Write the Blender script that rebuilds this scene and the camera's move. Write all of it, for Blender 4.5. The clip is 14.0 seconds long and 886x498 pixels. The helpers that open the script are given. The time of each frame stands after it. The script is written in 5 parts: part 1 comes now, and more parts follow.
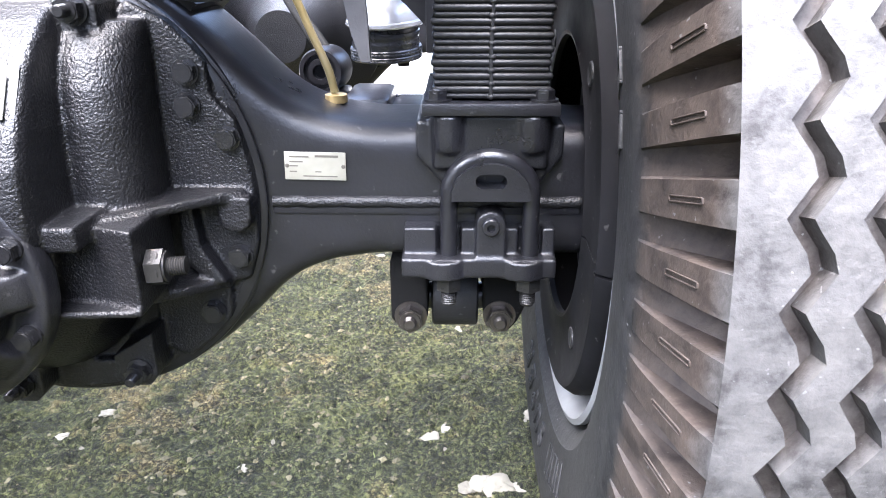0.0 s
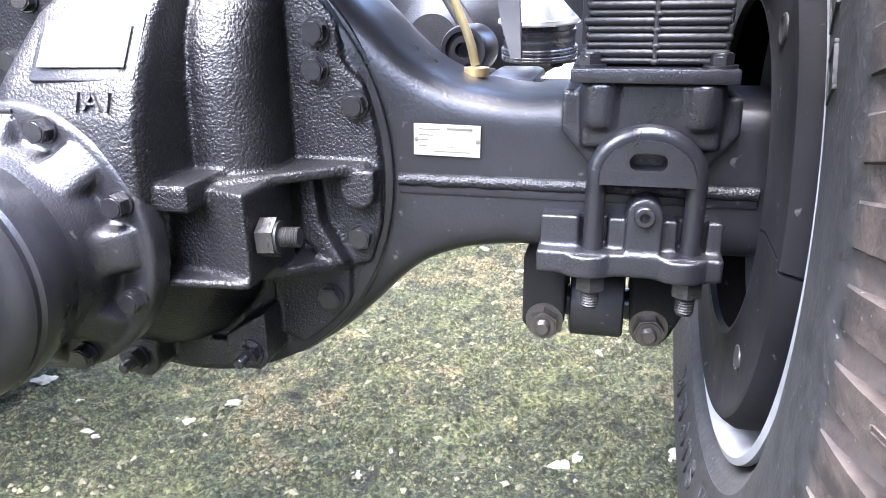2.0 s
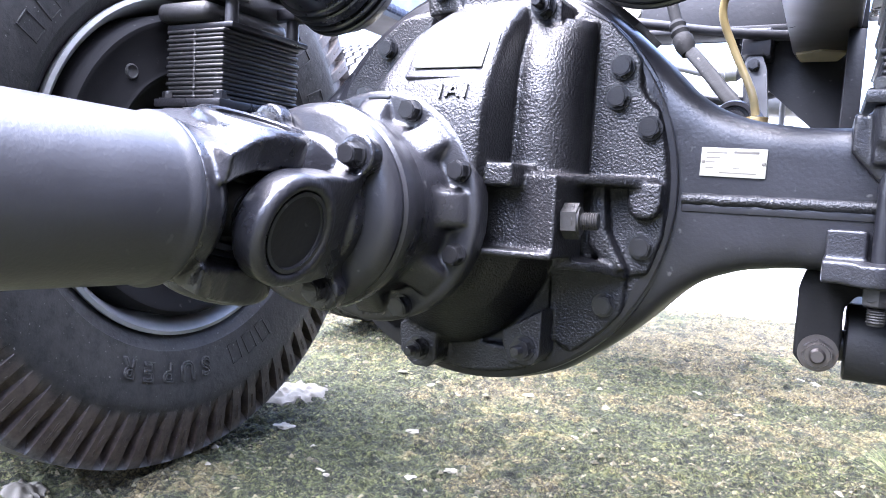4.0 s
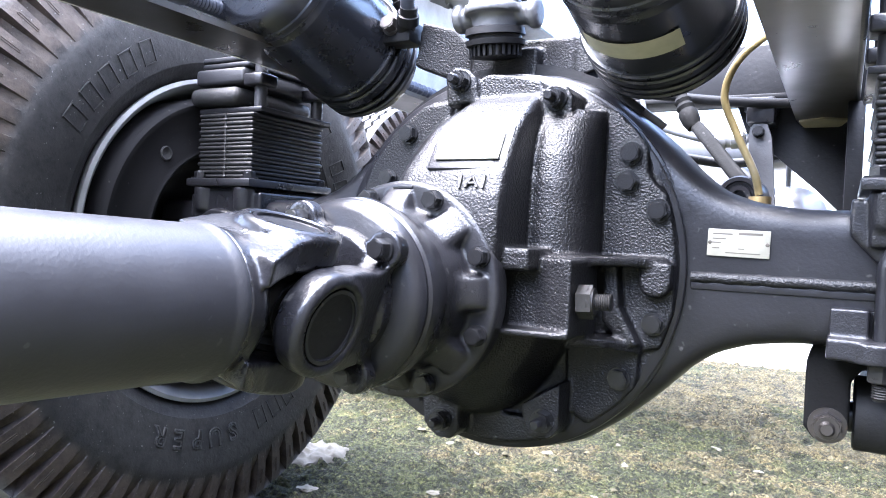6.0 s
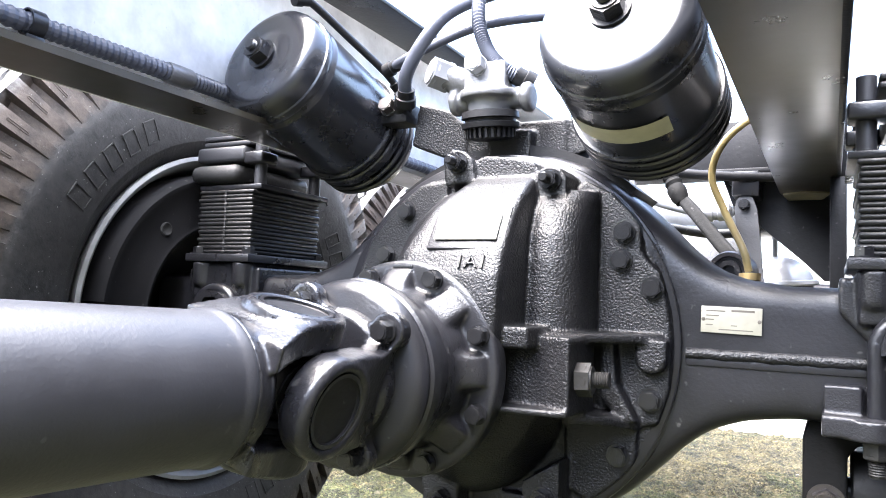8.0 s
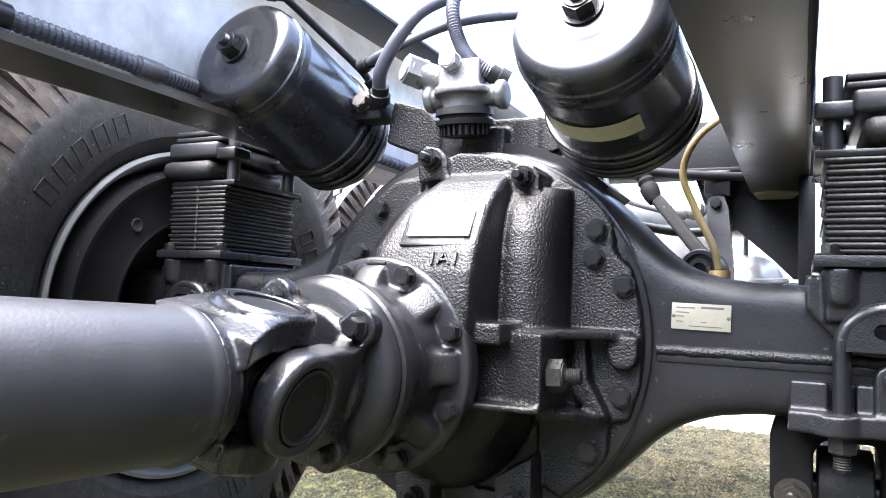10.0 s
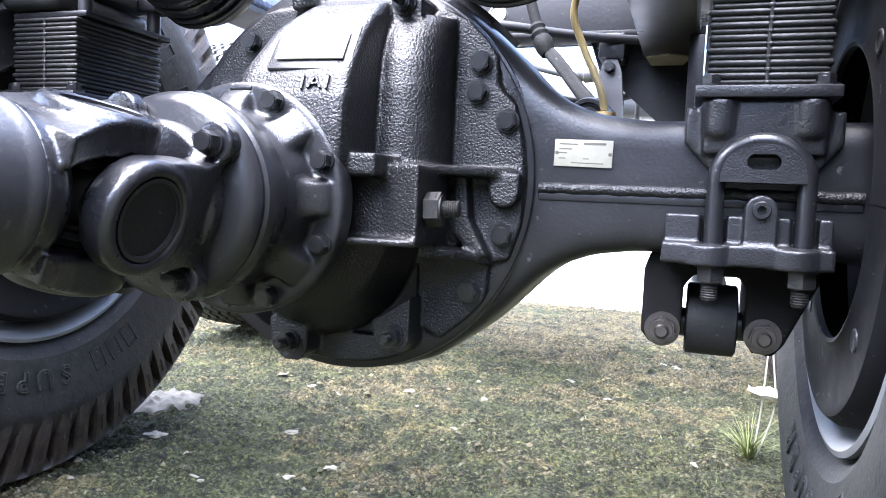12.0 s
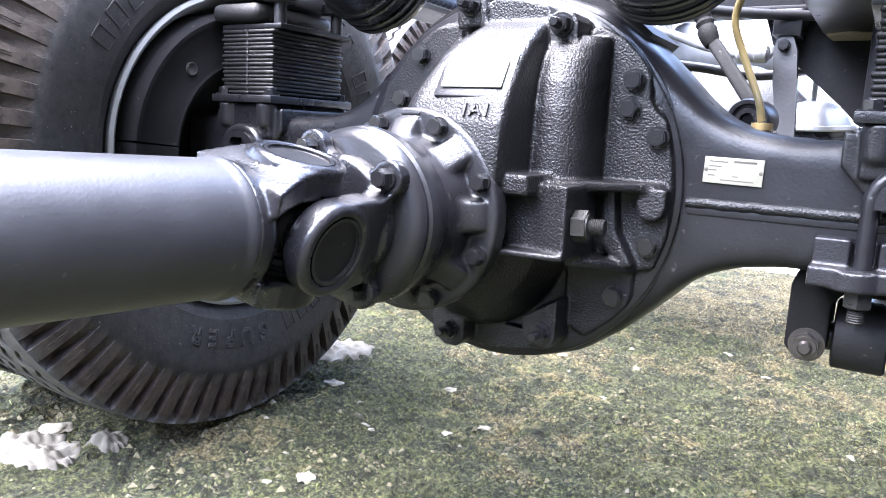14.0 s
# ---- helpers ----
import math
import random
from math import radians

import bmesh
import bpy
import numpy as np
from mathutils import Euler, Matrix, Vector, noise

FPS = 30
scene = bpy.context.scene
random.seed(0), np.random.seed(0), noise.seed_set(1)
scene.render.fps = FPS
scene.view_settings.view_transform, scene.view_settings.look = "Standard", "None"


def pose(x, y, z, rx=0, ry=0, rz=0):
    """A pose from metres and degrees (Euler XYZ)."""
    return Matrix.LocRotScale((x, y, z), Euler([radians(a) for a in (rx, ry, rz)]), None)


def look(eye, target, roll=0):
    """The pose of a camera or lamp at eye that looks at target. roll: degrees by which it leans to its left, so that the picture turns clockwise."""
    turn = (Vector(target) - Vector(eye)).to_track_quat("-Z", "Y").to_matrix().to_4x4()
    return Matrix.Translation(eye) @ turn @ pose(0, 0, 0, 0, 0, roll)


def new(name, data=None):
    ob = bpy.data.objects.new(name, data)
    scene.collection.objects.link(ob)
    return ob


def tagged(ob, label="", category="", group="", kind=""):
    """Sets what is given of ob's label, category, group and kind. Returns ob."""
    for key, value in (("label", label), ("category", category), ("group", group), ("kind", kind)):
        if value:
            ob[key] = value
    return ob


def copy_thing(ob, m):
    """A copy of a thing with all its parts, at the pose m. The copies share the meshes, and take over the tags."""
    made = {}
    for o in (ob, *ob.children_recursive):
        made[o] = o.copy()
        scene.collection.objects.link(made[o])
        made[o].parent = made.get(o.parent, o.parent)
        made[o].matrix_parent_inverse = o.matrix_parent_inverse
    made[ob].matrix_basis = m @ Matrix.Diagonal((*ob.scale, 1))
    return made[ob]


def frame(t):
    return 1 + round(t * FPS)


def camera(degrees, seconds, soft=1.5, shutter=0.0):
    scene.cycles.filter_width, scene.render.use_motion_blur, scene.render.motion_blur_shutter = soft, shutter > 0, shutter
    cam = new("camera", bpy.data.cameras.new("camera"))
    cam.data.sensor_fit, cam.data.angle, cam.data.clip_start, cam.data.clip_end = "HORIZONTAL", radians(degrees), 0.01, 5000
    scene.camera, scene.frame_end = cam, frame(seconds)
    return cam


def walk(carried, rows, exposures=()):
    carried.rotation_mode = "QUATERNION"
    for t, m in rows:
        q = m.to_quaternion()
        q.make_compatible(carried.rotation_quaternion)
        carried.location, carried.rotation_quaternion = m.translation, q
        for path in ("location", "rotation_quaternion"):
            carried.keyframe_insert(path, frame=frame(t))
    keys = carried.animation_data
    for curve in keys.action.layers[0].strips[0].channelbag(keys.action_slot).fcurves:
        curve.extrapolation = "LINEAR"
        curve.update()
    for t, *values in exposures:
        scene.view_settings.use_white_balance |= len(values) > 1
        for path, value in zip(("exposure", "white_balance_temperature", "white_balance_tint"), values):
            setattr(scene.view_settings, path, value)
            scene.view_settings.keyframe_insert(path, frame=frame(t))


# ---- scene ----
cam = camera(62.8, 14.0, soft=1.0)
PATH = [
    (0, (0.011, 0.022, 0.718), (-0.023, 1.878, -0.027), -0.1),
    (0.5, (0.02, 0.076, 0.709), (-0.006, 1.914, -0.079), -1.1),
    (1, (0.027, 0.1, 0.689), (0.006, 1.963, -0.04), -0.3),
    (1.5, (0.022, 0.103, 0.675), (-0.137, 1.977, -0.004), 1.5),
    (2, (0.014, 0.091, 0.652), (-0.417, 1.926, -0.015), -0.7),
    (2.5, (-0.024, 0.0575, 0.5797), (-0.630, 1.8817, 0.0277), 1.63),
    (3, (-0.040, 0.0285, 0.526), (-0.7475, 1.857, 0.1365), 0.5),
    (3.5, (-0.0345, -0.009, 0.4905), (-0.8565, 1.794, 0.225), 1.8),
    (4, (-0.042, -0.050, 0.485), (-0.966, 1.716, 0.328), 3.26),
    (6.3, (-0.029, -0.097, 0.526), (-0.991, 1.656, 0.526), 2.6),
    (6.5, (-0.028, -0.103, 0.526), (-0.97, 1.661, 0.561), 2.6),
    (7, (-0.031, -0.106, 0.531), (-0.986, 1.65, 0.608), 3.2),
    (7.5, (-0.033, -0.108, 0.536), (-0.983, 1.648, 0.656), 2.9),
    (8, (-0.034, -0.109, 0.54), (-0.977, 1.649, 0.677), 2.2),
    (10.3, (-0.03, -0.105, 0.537), (-0.89, 1.696, 0.671), 2.3),
    (10.5, (-0.034, -0.095, 0.512), (-0.796, 1.75, 0.624), 2.7),
    (11, (-0.02, -0.068, 0.487), (-0.706, 1.809, 0.41), 2.1),
    (11.5, (-0.021, -0.06, 0.473), (-0.664, 1.829, 0.336), 2.7),
    (12, (-0.017, -0.056, 0.472), (-0.656, 1.835, 0.343), 2.6),
    (12.5, (-0.017, -0.055, 0.473), (-0.669, 1.831, 0.343), 2.6),
    (13, (-0.017, -0.056, 0.472), (-0.714, 1.814, 0.333), 2.1),
    (13.5, (-0.003, -0.065, 0.501), (-0.833, 1.74, 0.274), -0.3),
    (14, (0.019, -0.112, 0.556), (-1.009, 1.573, 0.234), 3.0),
]
walk(cam, [(t, look(eye, target, roll)) for t, eye, target, roll in PATH],
     [(0, 3.82, 6100, 15), (1.0, 4.02, 6050, 16), (2.0, 4.48, 5950, 17), (2.5, 4.75, 6000, 20), (3.0, 4.75, 5850, 21), (3.5, 4.5, 5800, 20), (4.0, 4.3, 5750, 20), (6.5, 3.95, 5950, 14),
      (8.0, 3.88, 6450, 12), (10.5, 3.45, 6450, 13), (12.0, 3.76, 5850, 15), (13.0, 3.76, 5850, 15), (14.0, 4.0, 5950, 16)])


# ---- world, sun, exposure ----
scene.view_settings.exposure = 2.95
world = bpy.data.worlds.new("world")
scene.world = world
world.use_nodes = True
SUN_ELEV, SUN_ROT = 68.0, 220.0
sky = world.node_tree.nodes.new("ShaderNodeTexSky")
sky.sky_type, sky.sun_disc = "NISHITA", False
sky.sun_elevation, sky.sun_rotation = radians(SUN_ELEV), radians(SUN_ROT)
sky.dust_density, sky.air_density = 4.0, 1.0
back = world.node_tree.nodes["Background"]
back.inputs["Strength"].default_value = 0.15
world.node_tree.links.new(sky.outputs["Color"], back.inputs["Color"])
sun = new("sun", bpy.data.lights.new("sun", "SUN"))
sun.data.energy, sun.data.angle, sun.data.color = 2.8, radians(80), (0.96, 0.98, 1.0)
az = radians(SUN_ROT)
sun_way = Vector((math.sin(az) * math.cos(radians(SUN_ELEV)), math.cos(az) * math.cos(radians(SUN_ELEV)), math.sin(radians(SUN_ELEV))))
sun.matrix_world = look(sun_way * 20, (0, 0, 0))

# ---- materials ----
def nodes_of(name):
    m = bpy.data.materials.new(name)
    m.use_nodes = True
    return m, m.node_tree.nodes, m.node_tree.links, m.node_tree.nodes["Principled BSDF"]


def tex_noise(n, l, scale, detail=4.0, rough=0.6, vec=None, kind="Object"):
    t = n.new("ShaderNodeTexNoise")
    t.inputs["Scale"].default_value, t.inputs["Detail"].default_value, t.inputs["Roughness"].default_value = scale, detail, rough
    if vec is None:
        vec = n.new("ShaderNodeTexCoord").outputs[kind]
    l.new(vec, t.inputs["Vector"])
    return t


def ramp(n, l, fac, stops):
    r = n.new("ShaderNodeValToRGB")
    while len(r.color_ramp.elements) < len(stops):
        r.color_ramp.elements.new(0.5)
    for e, (p, c) in zip(r.color_ramp.elements, stops):
        e.position, e.color = p, (*c, 1) if len(c) == 3 else c
    l.new(fac, r.inputs["Fac"])
    return r


def add_bump(n, l, bsdf, height, strength, dist, prior=None):
    b = n.new("ShaderNodeBump")
    b.inputs["Strength"].default_value, b.inputs["Distance"].default_value = strength, dist
    l.new(height, b.inputs["Height"])
    if prior:
        l.new(prior.outputs["Normal"], b.inputs["Normal"])
    l.new(b.outputs["Normal"], bsdf.inputs["Normal"])
    return b


def painted(name, base, rough, grain=0.0, grain_scale=180.0, dust=0.35, wear=(0.16, 0.155, 0.15), metal=0.0, coat=0.0, wave=0.0, relief=0.0016, spec=0.5):
    """Paint on metal: grain of the casting, thin uneven dust, small chips."""
    m, n, l, b = nodes_of(name)
    big = tex_noise(n, l, 9.0, 5.0, 0.65)
    fine = tex_noise(n, l, grain_scale, 2.5, 0.55)
    specks = tex_noise(n, l, 95.0, 2.0, 0.5)
    tone = ramp(n, l, big.outputs["Fac"], [(0.3, tuple(c * 0.75 for c in base)), (0.7, tuple(c * 1.35 for c in base))])
    chips = ramp(n, l, specks.outputs["Fac"], [(0.70, (0, 0, 0)), (0.76, (1, 1, 1))])
    mul = n.new("ShaderNodeMath")
    mul.operation = "MULTIPLY"
    l.new(chips.outputs["Color"], mul.inputs[0])
    mul.inputs[1].default_value = dust
    mix = n.new("ShaderNodeMixRGB")
    mix.inputs["Color2"].default_value = (*wear, 1)
    l.new(mul.outputs[0], mix.inputs["Fac"])
    l.new(tone.outputs["Color"], mix.inputs["Color1"])
    l.new(mix.outputs["Color"], b.inputs["Base Color"])
    rr = ramp(n, l, big.outputs["Fac"], [(0.25, (rough * 0.8,) * 3), (0.75, (min(1, rough * 1.3),) * 3)])
    l.new(rr.outputs["Color"], b.inputs["Roughness"])
    b.inputs["Metallic"].default_value = metal
    b.inputs["Coat Weight"].default_value = coat
    b.inputs["Specular IOR Level"].default_value = spec
    b.inputs["Coat Roughness"].default_value = 0.18
    prior = None
    if wave:
        prior = add_bump(n, l, b, tex_noise(n, l, 28.0, 2.0, 0.5).outputs["Fac"], wave, 0.004)
    if grain:
        add_bump(n, l, b, fine.outputs["Fac"], grain, relief, prior)
    return m


CAST = painted("cast_black_paint", (0.007, 0.007, 0.008), 0.34, spec=0.42, grain=1.0, grain_scale=400.0, dust=0.2, wave=0.06, relief=0.0015)
CAST_FINE = painted("cast_black_paint_fine", (0.011, 0.011, 0.013), 0.29, grain=0.5, grain_scale=480.0, dust=0.2, wave=0.06, relief=0.0011)
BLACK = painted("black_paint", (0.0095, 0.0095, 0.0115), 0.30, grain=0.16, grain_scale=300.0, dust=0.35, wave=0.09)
GLOSS = painted("gloss_black_paint", (0.018, 0.019, 0.023), 0.27, grain=0.05, grain_scale=200.0, dust=0.12, coat=0.4, wave=0.05)
SATIN = painted("satin_black_tube", (0.016, 0.0165, 0.020), 0.44, spec=0.5, grain=0.14, grain_scale=320.0, dust=0.10, wear=(0.22, 0.21, 0.2), wave=0.05)
SHIELD = painted("satin_shield_paint", (0.007, 0.007, 0.008), 0.7, spec=0.10, grain=0.1, grain_scale=300.0, dust=0.3, wave=0.08)
FORGED = painted("forged_black_paint", (0.010, 0.010, 0.012), 0.27, grain=0.3, grain_scale=260.0, dust=0.2, wave=0.14)
BOLT_PAINT = painted("smooth_black_bolt_paint", (0.010, 0.010, 0.011), 0.24, grain=0.08, grain_scale=300.0, dust=0.35, wear=(0.14, 0.12, 0.10))
STEEL = painted("bare_steel", (0.11, 0.10, 0.095), 0.36, grain=0.3, grain_scale=400.0, dust=0.5, wear=(0.18, 0.12, 0.08), metal=0.9)
RIMGREY = painted("silver_rim_paint", (0.20, 0.205, 0.215), 0.42, grain=0.08, grain_scale=200.0, dust=0.4, wear=(0.2, 0.18, 0.15), metal=0.25)
PLATE_PAINT = painted("cream_plate", (0.25, 0.24, 0.195), 0.4, dust=0.4, wear=(0.24, 0.22, 0.18))
# the cream plate again, lightened to paint in the sky's sheen
PLATE_BLANK = painted("plate_with_sky_sheen", (0.50, 0.49, 0.44), 0.32, dust=0.3, wear=(0.3, 0.28, 0.24), wave=0.05)
YELLOW = painted("yellowed_hose", (0.24, 0.19, 0.085), 0.35, grain=0.1, dust=0.3)
PRINT = painted("print_grey", (0.09, 0.08, 0.065), 0.6, dust=0.0)
RAILGREY = painted("pale_left_web", (0.74, 0.75, 0.77), 0.35, grain=0.05, dust=0.25, wave=0.1, coat=0.3)
BOLTGREY = painted("dull_bolt_steel", (0.033, 0.032, 0.031), 0.38, grain=0.3, dust=0.4, wear=(0.12, 0.09, 0.07), metal=0.5)
LID = painted("pressed_steel_lid", (0.42, 0.42, 0.43), 0.28, grain=0.1, dust=0.3, metal=0.7, wave=0.1)
# pale colour painted in place of the yard's reflection on the flange end
TIP = painted("yard_reflection_pale", (0.62, 0.55, 0.40), 0.30, grain=0.2, dust=0.5, wear=(0.2, 0.16, 0.1), metal=0.3)
DULLGREY = painted("dull_grey_steel", (0.035, 0.036, 0.040), 0.5, grain=0.3, dust=0.5)
GREASE = painted("dark_grease", (0.007, 0.007, 0.008), 0.5, grain=0.3, grain_scale=120.0, dust=0.25, spec=0.28)
LEAF = painted("oily_spring_paint", (0.009, 0.009, 0.010), 0.42, grain=0.35, grain_scale=140.0, dust=0.3, spec=0.35)
# black flange paint; the brown tint paints in the ground's warm reflection
FLANGE = painted("flange_black_warm_reflection", (0.030, 0.026, 0.018), 0.30, dust=0.0, wave=0.03, coat=0.3)
GRIME = painted("grimy_black", (0.006, 0.006, 0.006), 0.7, grain=0.4, grain_scale=200.0, dust=0.3, spec=0.12)
BRASS = painted("brass", (0.50, 0.36, 0.16), 0.4, grain=0.2, dust=0.4, metal=0.8)
STRING = painted("pale_string", (0.55, 0.52, 0.45), 0.8, grain=0.4, dust=0.2)
LABEL = painted("label_cream", (0.45, 0.43, 0.30), 0.5, dust=0.2)
RUBBER_PART = painted("black_rubber", (0.011, 0.011, 0.012), 0.55, grain=0.35, grain_scale=220.0, dust=0.5, wear=(0.15, 0.15, 0.15))


def tyre_rubber():
    """Black rubber, browned on the lugs and pale with dried dust on the tread face."""
    m, n, l, b = nodes_of("tyre_rubber")
    co = n.new("ShaderNodeTexCoord").outputs["Object"]
    sep = n.new("ShaderNodeSeparateXYZ")
    l.new(co, sep.inputs[0])
    flat = n.new("ShaderNodeCombineXYZ")
    l.new(sep.outputs["Y"], flat.inputs["Y"])
    l.new(sep.outputs["Z"], flat.inputs["Z"])
    ln = n.new("ShaderNodeVectorMath")
    ln.operation = "LENGTH"
    l.new(flat.outputs[0], ln.inputs[0])
    patch = tex_noise(n, l, 48.0, 7.0, 0.68, co)
    fine = tex_noise(n, l, 160.0, 3.0, 0.6, co)
    add = n.new("ShaderNodeMath")
    add.operation = "MULTIPLY_ADD"
    l.new(patch.outputs["Fac"], add.inputs[0])
    add.inputs[1].default_value = 0.024
    l.new(ln.outputs["Value"], add.inputs[2])
    mapr = n.new("ShaderNodeMapRange")
    mapr.inputs["From Min"].default_value, mapr.inputs["From Max"].default_value = 0.39, 0.484
    l.new(add.outputs[0], mapr.inputs["Value"])
    zone = ramp(n, l, mapr.outputs[0], [(0.0, (0.017, 0.017, 0.018)), (0.02, (0.019, 0.0185, 0.0185)), (0.14, (0.038, 0.030, 0.0255)), (0.80, (0.046, 0.0355, 0.0295)), (0.96, (0.070, 0.068, 0.067))])
    tone = ramp(n, l, patch.outputs["Fac"], [(0.36, (0.30, 0.30, 0.32)), (0.48, (0.85, 0.85, 0.85)), (0.64, (1.3, 1.29, 1.26))])
    mix = n.new("ShaderNodeMixRGB")
    mix.blend_type = "MULTIPLY"
    mix.inputs["Fac"].default_value = 0.8
    l.new(zone.outputs["Color"], mix.inputs["Color1"])
    l.new(tone.outputs["Color"], mix.inputs["Color2"])
    specks = ramp(n, l, tex_noise(n, l, 270.0, 1.0, 0.5, co).outputs["Fac"], [(0.73, (0, 0, 0)), (0.78, (1, 1, 1))])
    pale = n.new("ShaderNodeMixRGB")
    pale.inputs["Color2"].default_value = (0.12, 0.12, 0.12, 1)
    l.new(specks.outputs["Color"], pale.inputs["Fac"])
    l.new(mix.outputs["Color"], pale.inputs["Color1"])
    l.new(pale.outputs["Color"], b.inputs["Base Color"])
    b.inputs["Roughness"].default_value = 0.62
    b.inputs["Specular IOR Level"].default_value = 0.34
    add_bump(n, l, b, fine.outputs["Fac"], 0.5, 0.0014, add_bump(n, l, b, patch.outputs["Fac"], 0.4, 0.002))
    return m


TYRE = tyre_rubber()


def ground_material():
    m, n, l, b = nodes_of("mossy_gravel_soil")
    co = n.new("ShaderNodeTexCoord").outputs["Object"]
    big = tex_noise(n, l, 2.3, 6.0, 0.62, co)
    mid = tex_noise(n, l, 16.0, 8.0, 0.72, co)
    fine = tex_noise(n, l, 120.0, 5.0, 0.75, co)
    crumbs = n.new("ShaderNodeTexVoronoi")
    crumbs.inputs["Scale"].default_value = 70.0
    l.new(co, crumbs.inputs["Vector"])
    soil = ramp(n, l, fine.outputs["Fac"], [(0.38, (0.022, 0.018, 0.007)), (0.5, (0.126, 0.106, 0.046)), (0.62, (0.215, 0.188, 0.110))])
    moss = ramp(n, l, fine.outputs["Fac"], [(0.39, (0.007, 0.010, 0.002)), (0.5, (0.057, 0.067, 0.021)), (0.62, (0.140, 0.148, 0.062))])
    madd = n.new("ShaderNodeMath")
    madd.operation = "MULTIPLY_ADD"
    l.new(mid.outputs["Fac"], madd.inputs[0])
    madd.inputs[1].default_value = 0.7
    l.new(big.outputs["Fac"], madd.inputs[2])
    gsep = n.new("ShaderNodeSeparateXYZ")
    l.new(co, gsep.inputs[0])
    bare = n.new("ShaderNodeMapRange")
    bare.inputs["From Min"].default_value, bare.inputs["From Max"].default_value, bare.inputs["To Max"].default_value = 1.25, 2.5, 0.18
    l.new(gsep.outputs["Y"], bare.inputs["Value"])
    msum = n.new("ShaderNodeMath")
    l.new(madd.outputs[0], msum.inputs[0])
    l.new(bare.outputs[0], msum.inputs[1])
    where = ramp(n, l, msum.outputs[0], [(0.90, (1, 1, 1)), (1.06, (0, 0, 0))])
    mix = n.new("ShaderNodeMixRGB")
    l.new(where.outputs["Color"], mix.inputs["Fac"])
    l.new(soil.outputs["Color"], mix.inputs["Color1"])
    l.new(moss.outputs["Color"], mix.inputs["Color2"])
    # tone follows the mid noise, darker where its bump sinks
    mid_tone = ramp(n, l, mid.outputs["Fac"], [(0.37, (0.34, 0.34, 0.32)), (0.47, (0.92, 0.92, 0.92)), (0.64, (1.45, 1.38, 1.26))])
    mul = n.new("ShaderNodeMixRGB")
    mul.blend_type = "MULTIPLY"
    mul.inputs["Fac"].default_value = 0.9
    l.new(mix.outputs["Color"], mul.inputs["Color1"])
    l.new(mid_tone.outputs["Color"], mul.inputs["Color2"])
    # cracks between crumbs, crevice shade painted into the colour, broken up by patches
    warp = n.new("ShaderNodeVectorMath")
    warp.operation = "MULTIPLY_ADD"
    l.new(fine.outputs["Color"], warp.inputs[0])
    warp.inputs[1].default_value = (0.022, 0.022, 0.022)
    l.new(co, warp.inputs[2])
    crevice_shade = n.new("ShaderNodeTexVoronoi")
    crevice_shade.feature = "DISTANCE_TO_EDGE"
    crevice_shade.inputs["Scale"].default_value = 95.0
    l.new(warp.outputs[0], crevice_shade.inputs["Vector"])
    lines = ramp(n, l, crevice_shade.outputs["Distance"], [(0.02, (0.07, 0.07, 0.05)), (0.16, (1, 1, 1))])
    some = ramp(n, l, tex_noise(n, l, 7.0, 5.0, 0.7, co).outputs["Fac"], [(0.36, (0, 0, 0)), (0.52, (1, 1, 1))])
    cut_in = n.new("ShaderNodeMixRGB")
    cut_in.blend_type = "MULTIPLY"
    l.new(some.outputs["Color"], cut_in.inputs["Fac"])
    l.new(mul.outputs["Color"], cut_in.inputs["Color1"])
    l.new(lines.outputs["Color"], cut_in.inputs["Color2"])
    l.new(cut_in.outputs["Color"], b.inputs["Base Color"])
    b.inputs["Roughness"].default_value = 0.92
    p = add_bump(n, l, b, mid.outputs["Fac"], 1.0, 0.045)
    p = add_bump(n, l, b, crumbs.outputs["Distance"], 0.5, 0.006, p)
    add_bump(n, l, b, fine.outputs["Fac"], 1.0, 0.011, p)
    return m


GROUND = ground_material()


def stone_material(name, a, c):
    m, n, l, b = nodes_of(name)
    geo = n.new("ShaderNodeNewGeometry")
    t = tex_noise(n, l, 60.0, 4.0, 0.7)
    mixv = n.new("ShaderNodeMath")
    mixv.operation = "ADD"
    l.new(geo.outputs["Random Per Island"], mixv.inputs[0])
    l.new(t.outputs["Fac"], mixv.inputs[1])
    half = n.new("ShaderNodeMath")
    half.operation = "MULTIPLY"
    half.inputs[1].default_value = 0.5
    l.new(mixv.outputs[0], half.inputs[0])
    r = ramp(n, l, half.outputs[0], [(0.2, a), (0.8, c)])
    l.new(r.outputs["Color"], b.inputs["Base Color"])
    b.inputs["Roughness"].default_value = 0.85
    add_bump(n, l, b, t.outputs["Fac"], 0.5, 0.003)
    return m


STONE = stone_material("pale_stone", (0.12, 0.11, 0.085), (0.245, 0.23, 0.185))
GRIT = stone_material("grit", (0.028, 0.025, 0.013), (0.145, 0.13, 0.075))
MOSS = stone_material("moss_tufts", (0.016, 0.023, 0.005), (0.105, 0.118, 0.034))
BLADE = stone_material("grass_blade", (0.09, 0.13, 0.035), (0.27, 0.28, 0.12))

# ---- geometry helpers ----
def orient(d):
    return Vector(d).normalized().to_track_quat("Z", "Y").to_matrix().to_4x4()


